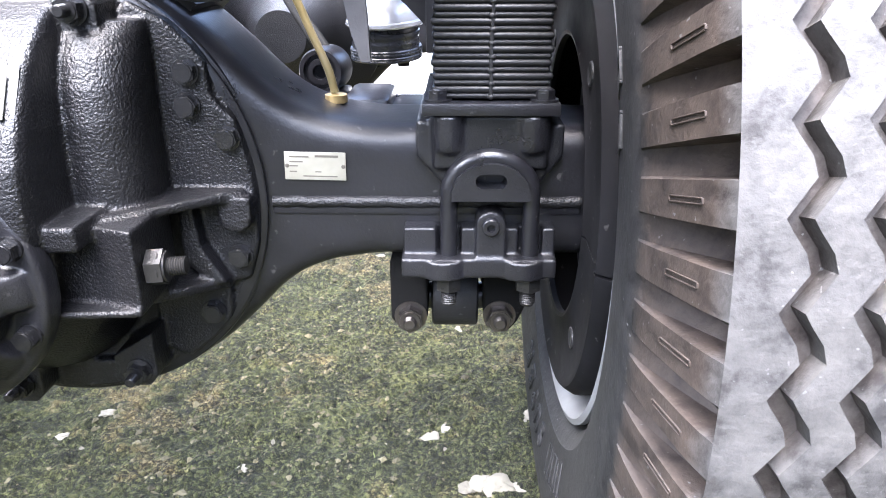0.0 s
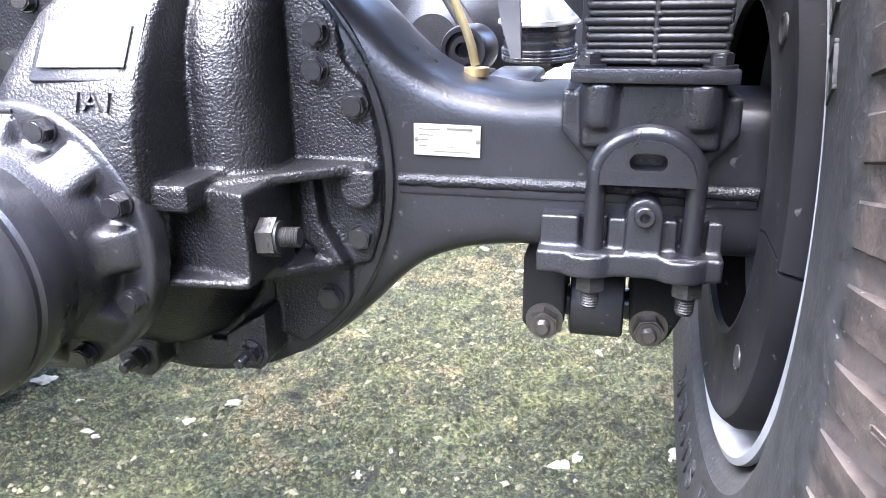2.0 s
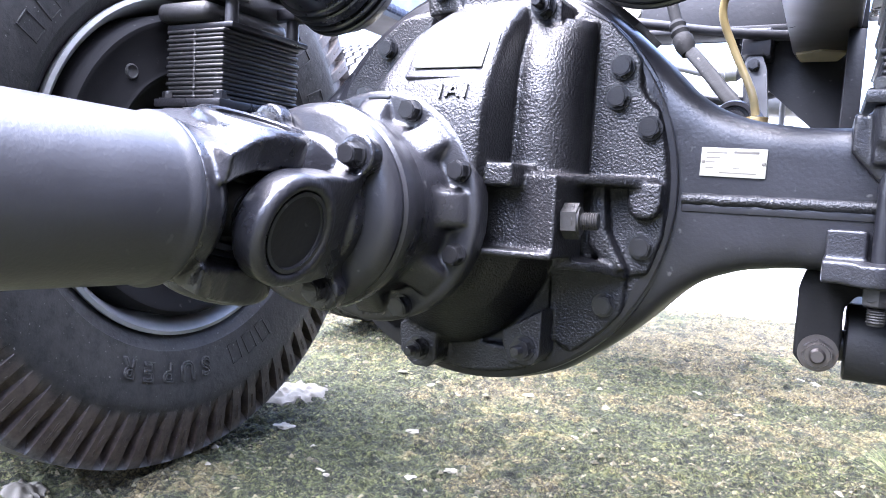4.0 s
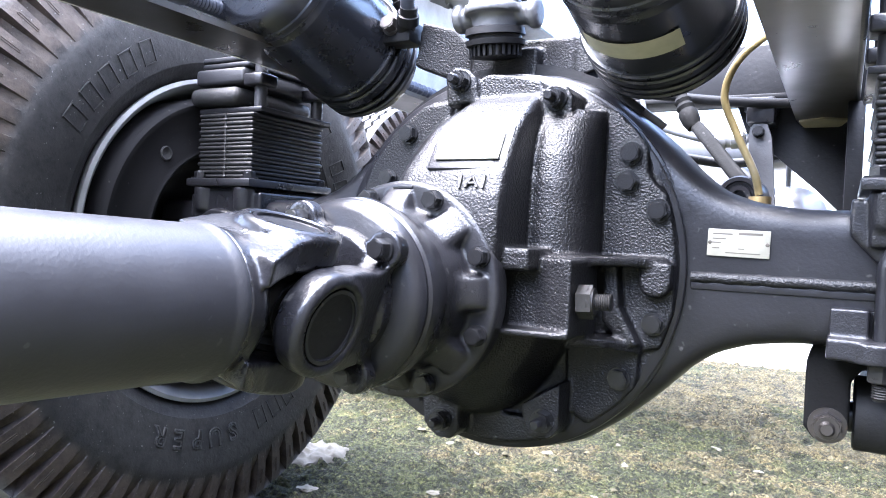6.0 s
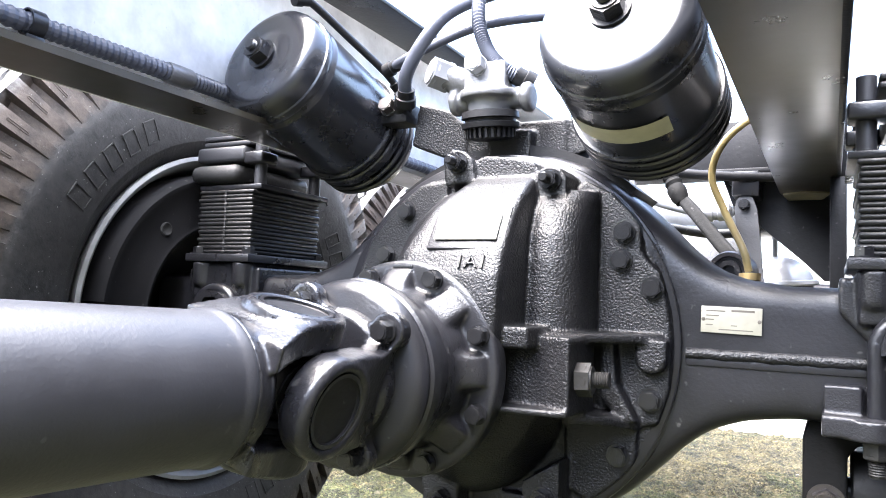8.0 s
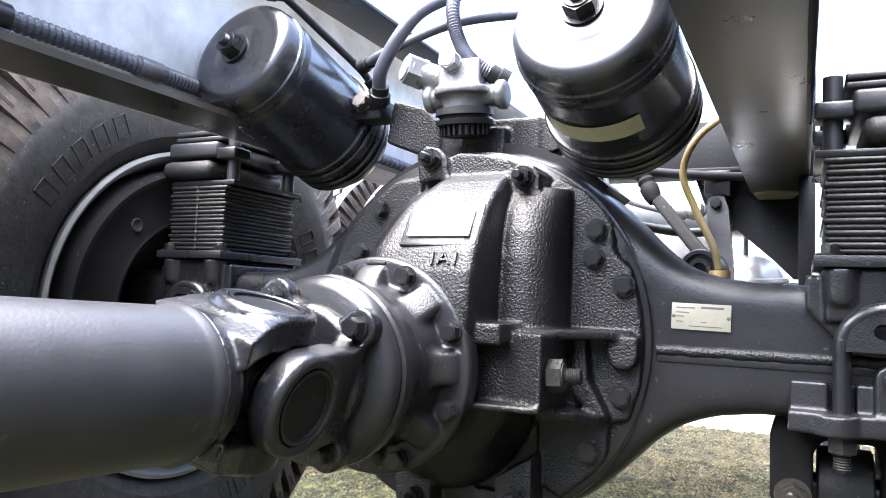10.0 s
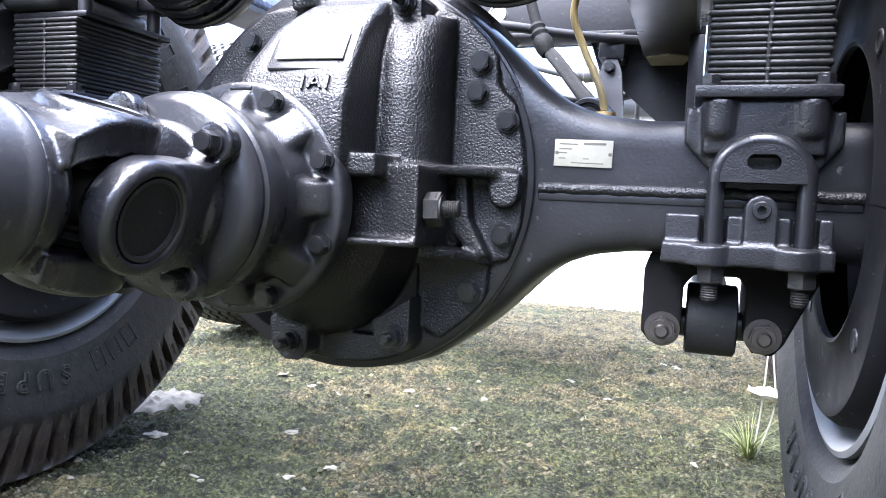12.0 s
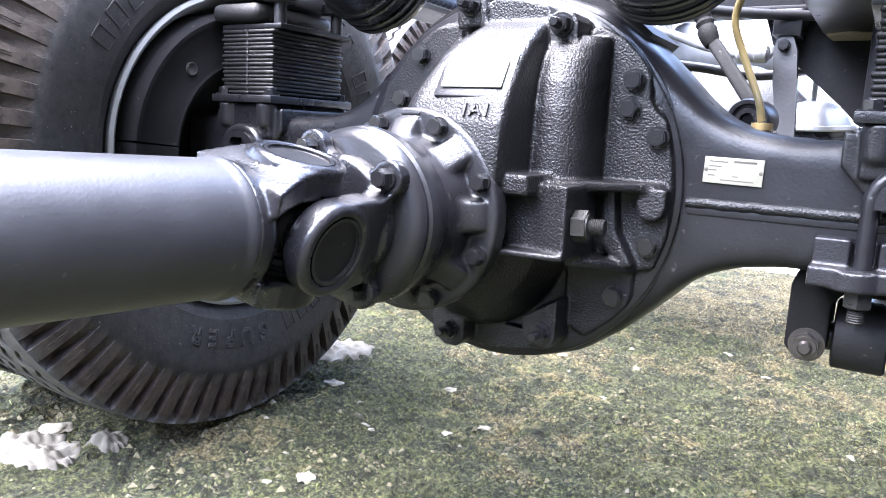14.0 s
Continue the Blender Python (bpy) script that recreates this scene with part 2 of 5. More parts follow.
def box(bm, x0, x1, y0, y1, z0, z1, bevel=0.0, m=None):
    mat = Matrix.Translation(((x0 + x1) / 2, (y0 + y1) / 2, (z0 + z1) / 2)) @ Matrix.Diagonal((x1 - x0, y1 - y0, z1 - z0, 1))
    if m is not None:
        mat = m @ mat
    vs = bmesh.ops.create_cube(bm, size=1.0, matrix=mat)["verts"]
    if bevel:
        es = list({e for v in vs for e in v.link_edges})
        bmesh.ops.bevel(bm, geom=es, offset=bevel, segments=2, affect="EDGES", profile=0.5)


def cyl(bm, p0, p1, r0, r1=None, n=32):
    p0, p1 = Vector(p0), Vector(p1)
    d = p1 - p0
    m = Matrix.Translation((p0 + p1) / 2) @ orient(d)
    bmesh.ops.create_cone(bm, cap_ends=True, segments=n, radius1=r0, radius2=r0 if r1 is None else r1, depth=d.length, matrix=m)


def ball(bm, p, r, scale=(1, 1, 1), sub=3):
    bmesh.ops.create_icosphere(bm, subdivisions=sub, radius=r, matrix=Matrix.Translation(p) @ Matrix.Diagonal((*scale, 1)))


def rev(bm, origin, axis, profile, n=64, ring_shape=False):
    """A solid of revolution: profile rows (along the axis, radius); ring_shape: the last row joins the first."""
    m = Matrix.Translation(origin) @ orient(axis)
    rings = []
    for a, r in profile:
        if r < 1e-6:
            rings.append([bm.verts.new(m @ Vector((0, 0, a)))])
        else:
            rings.append([bm.verts.new(m @ Vector((r * math.cos(k * math.tau / n), r * math.sin(k * math.tau / n), a))) for k in range(n)])
    if ring_shape:
        rings.append(rings[0])
    for p, q in zip(rings, rings[1:]):
        if len(p) == 1 and len(q) == 1:
            continue
        for k in range(n):
            j = (k + 1) % n
            if len(p) == 1:
                bm.faces.new((p[0], q[j], q[k]))
            elif len(q) == 1:
                bm.faces.new((p[k], p[j], q[0]))
            else:
                bm.faces.new((p[k], p[j], q[j], q[k]))
    for ring in (rings[0], rings[-1]):
        if len(ring) > 1 and not ring_shape:
            bm.faces.new(ring)


def prism(bm, pts, y0, y1, axis="y"):
    """A plate cut to an outline; the outline lies in the plane across the axis."""
    def put(a, b, c):
        return {"y": (a, c, b), "x": (c, a, b), "z": (a, b, c)}[axis]
    lo = [bm.verts.new(put(a, b, y0)) for a, b in pts]
    hi = [bm.verts.new(put(a, b, y1)) for a, b in pts]
    k = len(pts)
    bm.faces.new(lo)
    bm.faces.new(hi[::-1])
    for i in range(k):
        bm.faces.new((lo[i], hi[i], hi[(i + 1) % k], lo[(i + 1) % k]))


def spline(pts, steps=10):
    pts = [Vector(p) for p in pts]
    ext = [2 * pts[0] - pts[1], *pts, 2 * pts[-1] - pts[-2]]
    out = []
    for i in range(1, len(ext) - 2):
        p0, p1, p2, p3 = ext[i - 1:i + 3]
        for k in range(steps):
            t = k / steps
            out.append(0.5 * ((2 * p1) + (p2 - p0) * t + (2 * p0 - 5 * p1 + 4 * p2 - p3) * t * t + (3 * p1 - p0 - 3 * p2 + p3) * t ** 3))
    out.append(pts[-1])
    return out


def tube(bm, pts, r, n=14, ribs=0.0, steps=10):
    """A round hose or rod along a smooth line; ribs: depth of the corrugation."""
    line = spline(pts, steps)
    rings = []
    side = None
    for i, p in enumerate(line):
        d = (line[min(i + 1, len(line) - 1)] - line[max(i - 1, 0)]).normalized()
        if side is None:
            side = d.orthogonal().normalized()
        side = (side - d * side.dot(d)).normalized()
        up = d.cross(side)
        rad = r - (ribs if ribs and i % 2 else 0.0)
        rings.append([bm.verts.new(p + rad * (math.cos(k * math.tau / n) * side + math.sin(k * math.tau / n) * up)) for k in range(n)])
    for a, b in zip(rings, rings[1:]):
        for k in range(n):
            bm.faces.new((a[k], a[(k + 1) % n], b[(k + 1) % n], b[k]))
    bm.faces.new(rings[0][::-1])
    bm.faces.new(rings[-1])


def smooth(me, angle=40):
    for p in me.polygons:
        p.use_smooth = True
    me.set_sharp_from_angle(angle=radians(angle))


def to_mesh(bm, name, angle=40):
    bmesh.ops.recalc_face_normals(bm, faces=bm.faces)
    me = bpy.data.meshes.new(name)
    bm.to_mesh(me)
    bm.free()
    smooth(me, angle)
    return me


def fused(bm, voxel=0.003, rounds=4, name="cast"):
    """One casting out of overlapping solids, with soft fillets where they meet."""
    bmesh.ops.recalc_face_normals(bm, faces=bm.faces)
    me = bpy.data.meshes.new(name)
    bm.to_mesh(me)
    bm.free()
    ob = new("casting", me)
    r = ob.modifiers.new("remesh", "REMESH")
    r.mode, r.voxel_size, r.use_smooth_shade = "VOXEL", voxel, True
    s = ob.modifiers.new("smooth", "SMOOTH")
    s.factor, s.iterations = 0.5, rounds
    bpy.context.view_layer.update()
    out = bpy.data.meshes.new_from_object(ob.evaluated_get(bpy.context.evaluated_depsgraph_get()))
    bpy.data.objects.remove(ob)
    bpy.data.meshes.remove(me)
    for p in out.polygons:
        p.use_smooth = True
    return out


def thing(name, at, label, category, group="", kind=""):
    ob = new(name)
    ob.matrix_basis = Matrix.Translation(at)
    return tagged(ob, label, category, group, kind)


def part(name, shape, material, parent, label="", m=None, angle=40):
    """Links a bmesh or mesh as one object under a thing or a part; the shape is in the world's place, or at m."""
    me = shape if isinstance(shape, bpy.types.Mesh) else to_mesh(shape, name, angle)
    if not me.materials:
        me.materials.append(material)
    ob = new(name, me)
    if parent is not None:
        ob.parent = parent
        ob.matrix_parent_inverse = parent.matrix_basis.inverted()
    if m is not None:
        ob.matrix_basis = m
    return tagged(ob, label)


def bolt_mesh(af, h, washer=1.35, stud=0.0, name="bolt"):
    """A hex head on a washer, from its seat upwards along z; stud: thread that stands out."""
    bm = bmesh.new()
    if washer:
        cyl(bm, (0, 0, -0.001), (0, 0, af * 0.14), af * 0.5 * washer, n=28)
    vs = bmesh.ops.create_cone(bm, cap_ends=True, segments=6, radius1=af * 0.577, radius2=af * 0.577, depth=h, matrix=Matrix.Translation((0, 0, h / 2 + af * 0.1)))["verts"]
    cyl(bm, (0, 0, h * 0.9), (0, 0, h + af * 0.16), af * 0.525, af * 0.45, n=28)
    if stud:
        prof = [(h, 0.0), (h, af * 0.27)]
        k = 0
        while k * 0.0022 < stud:
            prof += [(h + k * 0.0022, af * 0.29), (h + k * 0.0022 + 0.0011, af * 0.255)]
            k += 1
        prof += [(h + stud + 0.001, af * 0.22), (h + stud + 0.001, 0.0)]
        rev(bm, (0, 0, 0), (0, 0, 1), prof, 20)
    return to_mesh(bm, name, 30)


def bolts(parent, mesh, places, way, material, name="bolt", label="", turn=0.0):
    for i, p in enumerate(places):
        part(name, mesh, material, parent, label, Matrix.Translation(p) @ orient(way) @ pose(0, 0, 0, 0, 0, turn + 37 * i))


FACE = pose(0, 0, 0, 90, 0, 0)

# ---- plan ----
CX = -0.40                       # the truck's middle line
AY, AZ = 0.785, 0.498            # the axle's centre line
DIFF = Vector((-0.398, 0.705, 0.497))   # the carrier flange's centre
PIN = Vector((-0.434, 0.548, 0.4665))    # the pinion retainer's centre
SX = 0.043                       # the right spring's middle

# ---- ground ----
def height(x, y):
    h = 0.012 * noise.noise((x * 1.7, y * 1.7, 0.0)) + 0.006 * noise.noise((x * 6.0, y * 6.0, 3.0)) + 0.0045 * noise.noise((x * 17.0, y * 17.0, 5.0)) + 0.0105 * noise.noise((x * 34.0, y * 34.0, 8.0)) + 0.0080 * noise.noise((x * 75.0, y * 75.0, 9.0)) - 0.012 * max(0.0, 0.10 - abs(noise.noise((x * 5.0 + 2.0 * noise.noise((x * 4, y * 4, 2.0)), y * 9.0, 21.0)))) / 0.10 * max(0.0, noise.noise((x * 2.3, y * 2.3, 31.0)) + 0.25)
    for wx in (0.235, 0.52, -1.035, -1.32):
        for wy in (0.785, 2.085):
            h += 0.022 * math.exp(-((x - wx) / 0.12) ** 2 - ((y - wy) / 0.13) ** 2)
    return 0.008 + h


def build_ground():
    xs = sorted({*np.linspace(-1.75, 0.80, 491).round(4), -2.2, -1.95, 0.9, 1.1, *(s * v for s in (-1, 1) for v in (3, 4, 6, 9, 14, 25, 60, 200, 900))})
    ys = sorted({*np.linspace(0.50, 2.6, 421).round(4), *np.linspace(2.62, 3.5, 60).round(4), 0.3, 0.4, *(-0.3, -1.0, -2.0, -5, -12, -40, -200, -900, 4.4, 5.5, 7.5, 11, 18, 40, 120, 400, 900)})
    vs = [(x, y, height(x, y)) for y in ys for x in xs]
    w = len(xs)
    fs = [(j * w + i, j * w + i + 1, (j + 1) * w + i + 1, (j + 1) * w + i) for j in range(len(ys) - 1) for i in range(w - 1)]
    me = bpy.data.meshes.new("ground")
    me.from_pydata(vs, [], fs)
    for p in me.polygons:
        p.use_smooth = True
    me.materials.append(GROUND)
    return tagged(new("ground", me), "mossy, gravelly soil with pale bare patches", "ground", kind="structure")


build_ground()

# ---- plain walls out of sight, added to block low light and darken reflections ----
LIGHT_BLOCK = painted("light_block_grey", (0.11, 0.105, 0.095), 0.85, grain=0.4, grain_scale=40.0, dust=0.3, spec=0.2)
for name, span in (("light_block_east", (2.6, 2.8, -6.0, 3.2)), ("light_block_south", (-5.0, 2.6, -5.2, -5.0))):
    bm = bmesh.new()
    box(bm, span[0], span[1], span[2], span[3], -0.05, 3.4 if name == "light_block_east" else 2.6)
    tagged(part(name, bm, LIGHT_BLOCK, None), "unseen plain grey wall added to block low light", "wall", kind="structure")

# ---- drive axle ----
axle = thing("drive_axle", (DIFF.x, AY, 0.25), "black-painted drive axle with a cast differential in its middle", "axle")


def half_height(dx):
    dx = abs(dx)
    rows = [(0.0, 0.229), (0.06, 0.225), (0.11, 0.208), (0.16, 0.172), (0.195, 0.139), (0.223, 0.109), (0.25, 0.089), (0.285, 0.0755), (0.33, 0.069), (0.9, 0.068)]
    for (a, p), (b, q) in zip(rows, rows[1:]):
        if dx <= b:
            return p + (q - p) * (dx - a) / (b - a)
    return 0.068


def housing_mesh(cx, cy, cz, ends):
    bm = bmesh.new()
    rings = []
    n = 48
    xs = np.concatenate([np.linspace(ends[0], cx - 0.37, 12), np.linspace(cx - 0.36, cx + 0.36, 73), np.linspace(cx + 0.37, ends[1], 12)])
    for x in xs:
        dx = x - cx
        h = (half_height(dx - 0.008) + half_height(dx) + half_height(dx + 0.008)) / 3
        t = min(1.0, max(0.0, (abs(dx) - 0.12) / 0.095))
        t = t * t * (3 - 2 * t)
        d = 0.078 + (0.074 - 0.078) * t
        e = 0.32
        ring = []
        for k in range(n):
            a = k * math.tau / n
            c, s = math.cos(a), math.sin(a)
            ring.append(bm.verts.new((x, cy + d * math.copysign(abs(c) ** e, c), cz + h * math.copysign(abs(s) ** e, s))))
        rings.append(ring)
    for a, b in zip(rings, rings[1:]):
        for k in range(n):
            bm.faces.new((a[k], a[(k + 1) % n], b[(k + 1) % n], b[k]))
    bm.faces.new(rings[0])
    bm.faces.new(rings[-1])
    return to_mesh(bm, "axle_housing", 60)


housing = part("axle_housing", housing_mesh(DIFF.x, AY, AZ, (-0.99, 0.20)), BLACK, axle, "smooth black pressed-steel housing")


def weld(x0, x1, y, z, r):
    bm = bmesh.new()
    pts = [(x0 + (x1 - x0) * i / 40, y + 0.0012 * noise.noise((i * 0.7, 1, 0)), z + 0.0015 * noise.noise((i * 0.5, 2, 0))) for i in range(41)]
    tube(bm, pts, r, 12, steps=3)
    return bm


for x0, x1 in ((-0.172, 0.135), (-0.93, -0.62)):
    part("weld_seam", weld(x0, x1, AY - 0.0735, 0.492, 0.0062), CAST, housing, "rough welded seam")
    bm = bmesh.new()
    box(bm, x0, x1, AY - 0.0760, AY - 0.070, 0.479, 0.489, 0.002)
    part("seam_lip", bm, BLACK, housing)

# ring behind the carrier's flange
bm = bmesh.new()
rev(bm, (DIFF.x, 0.722, DIFF.z), (0, -1, 0), [(0, 0.0), (0, 0.2245), (0.006, 0.2255), (0.0095, 0.2245), (0.0105, 0.2215), (0.0105, 0)], 128)
rev(bm, (DIFF.x, 0.709, DIFF.z), (0, -1, 0), [(-0.003, 0.0), (-0.003, 0.2215), (0.003, 0.222), (0.0045, 0.220), (0.0045, 0)], 128)
part("flange_ring", bm, BLACK, housing)


def carrier_mesh():
    bm = bmesh.new()
    X, Z = DIFF.x, DIFF.z
    rev(bm, (X, 0.722, Z), (0, -1, 0), [(0, 0), (0, 0.2175), (0.0155, 0.2175), (0.0175, 0.2155), (0.0175, 0)], 128)
    # dome that tapers to the pinion nose
    rows = [(0.712, 0.132, 0.186, X - 0.018, Z), (0.690, 0.128, 0.183, X - 0.018, Z), (0.668, 0.118, 0.172, X - 0.018, Z - 0.002), (0.645, 0.108, 0.150, X - 0.014, Z - 0.006),
            (0.620, 0.092, 0.122, X - 0.022, Z - 0.014), (0.592, 0.086, 0.100, X - 0.030, Z - 0.024), (0.556, 0.086, 0.090, PIN.x, PIN.z)]
    n = 72
    rings = []
    for y, rx, rz, cx, cz in rows:
        rings.append([bm.verts.new((cx + rx * math.cos(k * math.tau / n), y, cz + rz * math.sin(k * math.tau / n))) for k in range(n)])
    for a, b in zip(rings, rings[1:]):
        for k in range(n):
            bm.faces.new((a[k], a[(k + 1) % n], b[(k + 1) % n], b[k]))
    bm.faces.new(rings[0])
    bm.faces.new(rings[-1])

    def loft(sections):
        """A solid through sections of equal point count."""
        loops = [[bm.verts.new(p) for p in sec] for sec in sections]
        k = len(loops[0])
        for a, b in zip(loops, loops[1:]):
            for i in range(k):
                bm.faces.new((a[i], a[(i + 1) % k], b[(i + 1) % k], b[i]))
        bm.faces.new(loops[0])
        bm.faces.new(loops[-1][::-1])

    # saddle that carries the plate: steep on the bulge's side, sloping away on the other
    secs = []
    for z, y, x0, x1 in ((0.500, 0.549, -0.452, -0.326), (0.540, 0.550, -0.450, -0.3245), (0.566, 0.553, -0.447, -0.3245), (0.588, 0.562, -0.443, -0.3250),
                         (0.606, 0.5735, -0.438, -0.3255), (0.640, 0.5985, -0.428, -0.3260), (0.658, 0.618, -0.417, -0.327), (0.672, 0.638, -0.411, -0.330), (0.683, 0.661, -0.407, -0.332)):
        w = x1 - x0
        secs.append([(x0 + w * a, y + d, z) for a, d in ((-0.62, 0.110), (-0.34, 0.060), (-0.10, 0.016), (0.0, 0.003), (0.08, 0.0), (0.92, 0.0), (0.975, 0.003), (1.0, 0.012), (1.0, 0.11))])
    loft(secs)
    # ring-gear bulge: a half round column that bends back into the flange at its top
    secs = []
    for z, y, r in ((0.495, 0.668, 0.0445), (0.540, 0.668, 0.0440), (0.585, 0.670, 0.0435), (0.615, 0.675, 0.0430), (0.640, 0.684, 0.0420), (0.656, 0.694, 0.0405), (0.668, 0.708, 0.038)):
        cx = -0.266 - r
        secs.append([(cx + r * math.cos(a), y - r * math.sin(a), z) for a in np.linspace(0, math.pi, 25)] + [(cx - r, 0.735, z), (cx + r, 0.735, z)])
    loft(secs)
    # band of the flange over the saddle
    prism(bm, [(-0.425, 0.680), (-0.418, 0.704), (-0.404, 0.7105), (X, 0.7125), (-0.366, 0.709), (-0.335, 0.701), (-0.322, 0.676)], 0.668, 0.72)
    # boss, shelf and web beside the pinion
    prism(bm, [(-0.352, 0.572), (-0.300, 0.601), (-0.196, 0.690), (-0.186, 0.712), (-0.352, 0.712)], 0.4995, 0.5100, axis="z")
    box(bm, -0.345, -0.298, 0.566, 0.66, 0.4930, 0.5150)
    loft([[(-0.350, 0.600, z), (-0.300, 0.596, z), (-0.2600, 0.581, z), (-0.2600, 0.67, z), (-0.350, 0.67, z)] for z in (0.428, 0.506)])
    prism(bm, [(-0.345, 0.578), (-0.330, 0.574), (-0.2605, 0.579), (-0.2605, 0.66), (-0.345, 0.66)], 0.4275, 0.4345, axis="z")
    # sloping lower rib and the rough rib above it
    loft([[(x, y, z + d) for y, d in ((0.735, -0.006), (y0, -0.006), (y0, 0.004), (0.735, 0.004))] for x, y0, z in ((-0.275, 0.628, 0.4215), (-0.245, 0.652, 0.4195), (-0.217, 0.690, 0.4120))])
    prism(bm, [(-0.256, 0.505), (-0.243, 0.505), (-0.238, 0.455), (-0.216, 0.416), (-0.232, 0.416), (-0.256, 0.440)], 0.676, 0.72)
    # lobe with a rounded foot under the shelf
    box(bm, -0.2195, -0.1870, 0.681, 0.72, 0.484, 0.505)
    cyl(bm, (-0.2033, 0.681, 0.485), (-0.2033, 0.72, 0.485), 0.0163, n=40)
    # raised rough faces of the flange
    prism(bm, [(-0.285, 0.683), (-0.252, 0.667), (-0.232, 0.647), (-0.220, 0.630), (-0.2175, 0.600), (-0.211, 0.590), (-0.198, 0.578), (-0.188, 0.535), (-0.1845, 0.500), (-0.186, 0.452),
               (-0.198, 0.414), (-0.219, 0.409), (-0.30, 0.41), (-0.30, 0.66)], 0.6975, 0.72)
    prism(bm, [(-0.30, 0.425), (-0.2195, 0.410), (-0.2205, 0.380), (-0.2240, 0.367), (-0.241, 0.347), (-0.272, 0.321), (-0.30, 0.335)], 0.6975, 0.72)
    prism(bm, [(-0.460, 0.69), (-0.502, 0.686), (-0.545, 0.655), (-0.578, 0.612), (-0.596, 0.560), (-0.603, 0.50), (-0.590, 0.43), (-0.50, 0.45), (-0.48, 0.6)], 0.6975, 0.72)
    # rim along the foot
    prism(bm, [(-0.47, 0.300), (-0.43, 0.2875), (X, 0.2825), (-0.36, 0.2865), (-0.32, 0.296), (-0.32, 0.318), (-0.47, 0.318)], 0.694, 0.72)
    # ears for the long studs
    prism(bm, [(-0.334, 0.684), (-0.322, 0.694), (-0.302, 0.692), (-0.2945, 0.682), (-0.2945, 0.637), (-0.338, 0.666)], 0.661, 0.72)
    prism(bm, [(-0.452, 0.712), (-0.440, 0.722), (-0.422, 0.718), (-0.412, 0.708), (-0.408, 0.681), (-0.448, 0.676)], 0.661, 0.72)
    prism(bm, [(-0.336, 0.322), (-0.328, 0.306), (-0.304, 0.306), (-0.2945, 0.318), (-0.2945, 0.368), (-0.338, 0.341)], 0.662, 0.72)
    prism(bm, [(-0.466, 0.332), (-0.462, 0.300), (-0.446, 0.286), (-0.426, 0.286), (-0.4165, 0.296), (-0.4165, 0.334), (-0.440, 0.346)], 0.662, 0.72)
    return fused(bm, 0.0022, 4, "carrier")


carrier = part("differential_carrier", carrier_mesh(), CAST, axle, "rough cast-iron carrier in glossy black paint")
HEAD = bolt_mesh(0.0190, 0.0085, 1.32)
SMALL = bolt_mesh(0.0165, 0.0105, 1.3)
STUD = bolt_mesh(0.0195, 0.012, 1.35, 0.014)
bolts(carrier, HEAD, [(-0.2375, 0.6975, 0.6215), (-0.2400, 0.6975, 0.5905), (-0.2055, 0.6975, 0.5600), (-0.2055, 0.6975, 0.4395), (-0.2395, 0.6975, 0.3765), (-0.521, 0.6975, 0.651), (-0.5495, 0.6975, 0.595)], (0, -1, 0), BOLT_PAINT)
bolts(carrier, STUD, [(-0.313, 0.661, 0.678), (-0.431, 0.661, 0.704), (-0.312, 0.662, 0.326), (-0.438, 0.662, 0.307)], (0, -1, 0), BOLT_PAINT, "stud")

# side adjuster: lock nut and screw
ADJ = bolt_mesh(0.0295, 0.0145, 0, 0.020)
part("adjuster_screw", ADJ, BOLTGREY, carrier, "steel adjuster screw with its lock nut", Matrix.Translation((-0.262, 0.607, 0.464)) @ orient((1, 0.06, 0.05)))


def plate_on(parent, centre, right, up, w, h, t, material, rows, label):
    """A riveted plate with printed lines; right and up span its face."""
    right, up = Vector(right).normalized(), Vector(up).normalized()
    out = right.cross(up)
    m = Matrix((right, up, out)).transposed().to_4x4()
    m.translation = centre
    bm = bmesh.new()
    box(bm, -w / 2, w / 2, -h / 2, h / 2, 0, t, t * 0.3)
    p = part("name_plate", bm, material, parent, label, m)
    for x0, x1, y, th in rows:
        bm = bmesh.new()
        box(bm, x0 * w, x1 * w, y * h - th / 2, y * h + th / 2, t * 0.9, t + 0.0003)
        part("print_line", bm, PRINT, p, "", m)
    rivet = bmesh.new()
    rev(rivet, (0, 0, t * 0.8), (0, 0, 1), [(0, 0), (0, 0.0022), (0.0008, 0.0018), (0.0013, 0)], 12)
    me = to_mesh(rivet, "rivet")
    for sx in (-0.46, 0.46):
        part("rivet", me, PRINT, p, "", m @ Matrix.Translation((sx * w, 0, 0)))
    return p


bm = bmesh.new()
box(bm, -0.0420, 0.0440, -0.0280, 0.0300, -0.026, 0.0, 0.003)
pad_m = Matrix((Vector((1, 0.06, 0)).normalized(), Vector((-0.05, 0.555, 0.83)).normalized(), Vector((0.06, -0.83, 0.555)).normalized())).transposed().to_4x4()
pad_m.translation = (-0.3735, 0.5785, 0.6165)
part("plate_pad", bm, CAST_FINE, carrier, "raised cast pad under the plate", pad_m)
plate_on(carrier, (-0.3725, 0.5780, 0.6180), (1, 0.06, 0), (-0.05, 0.555, 0.83), 0.070, 0.038, 0.0022, PLATE_BLANK, [], "blank cream plate, coloured paler to carry the sky's sheen")
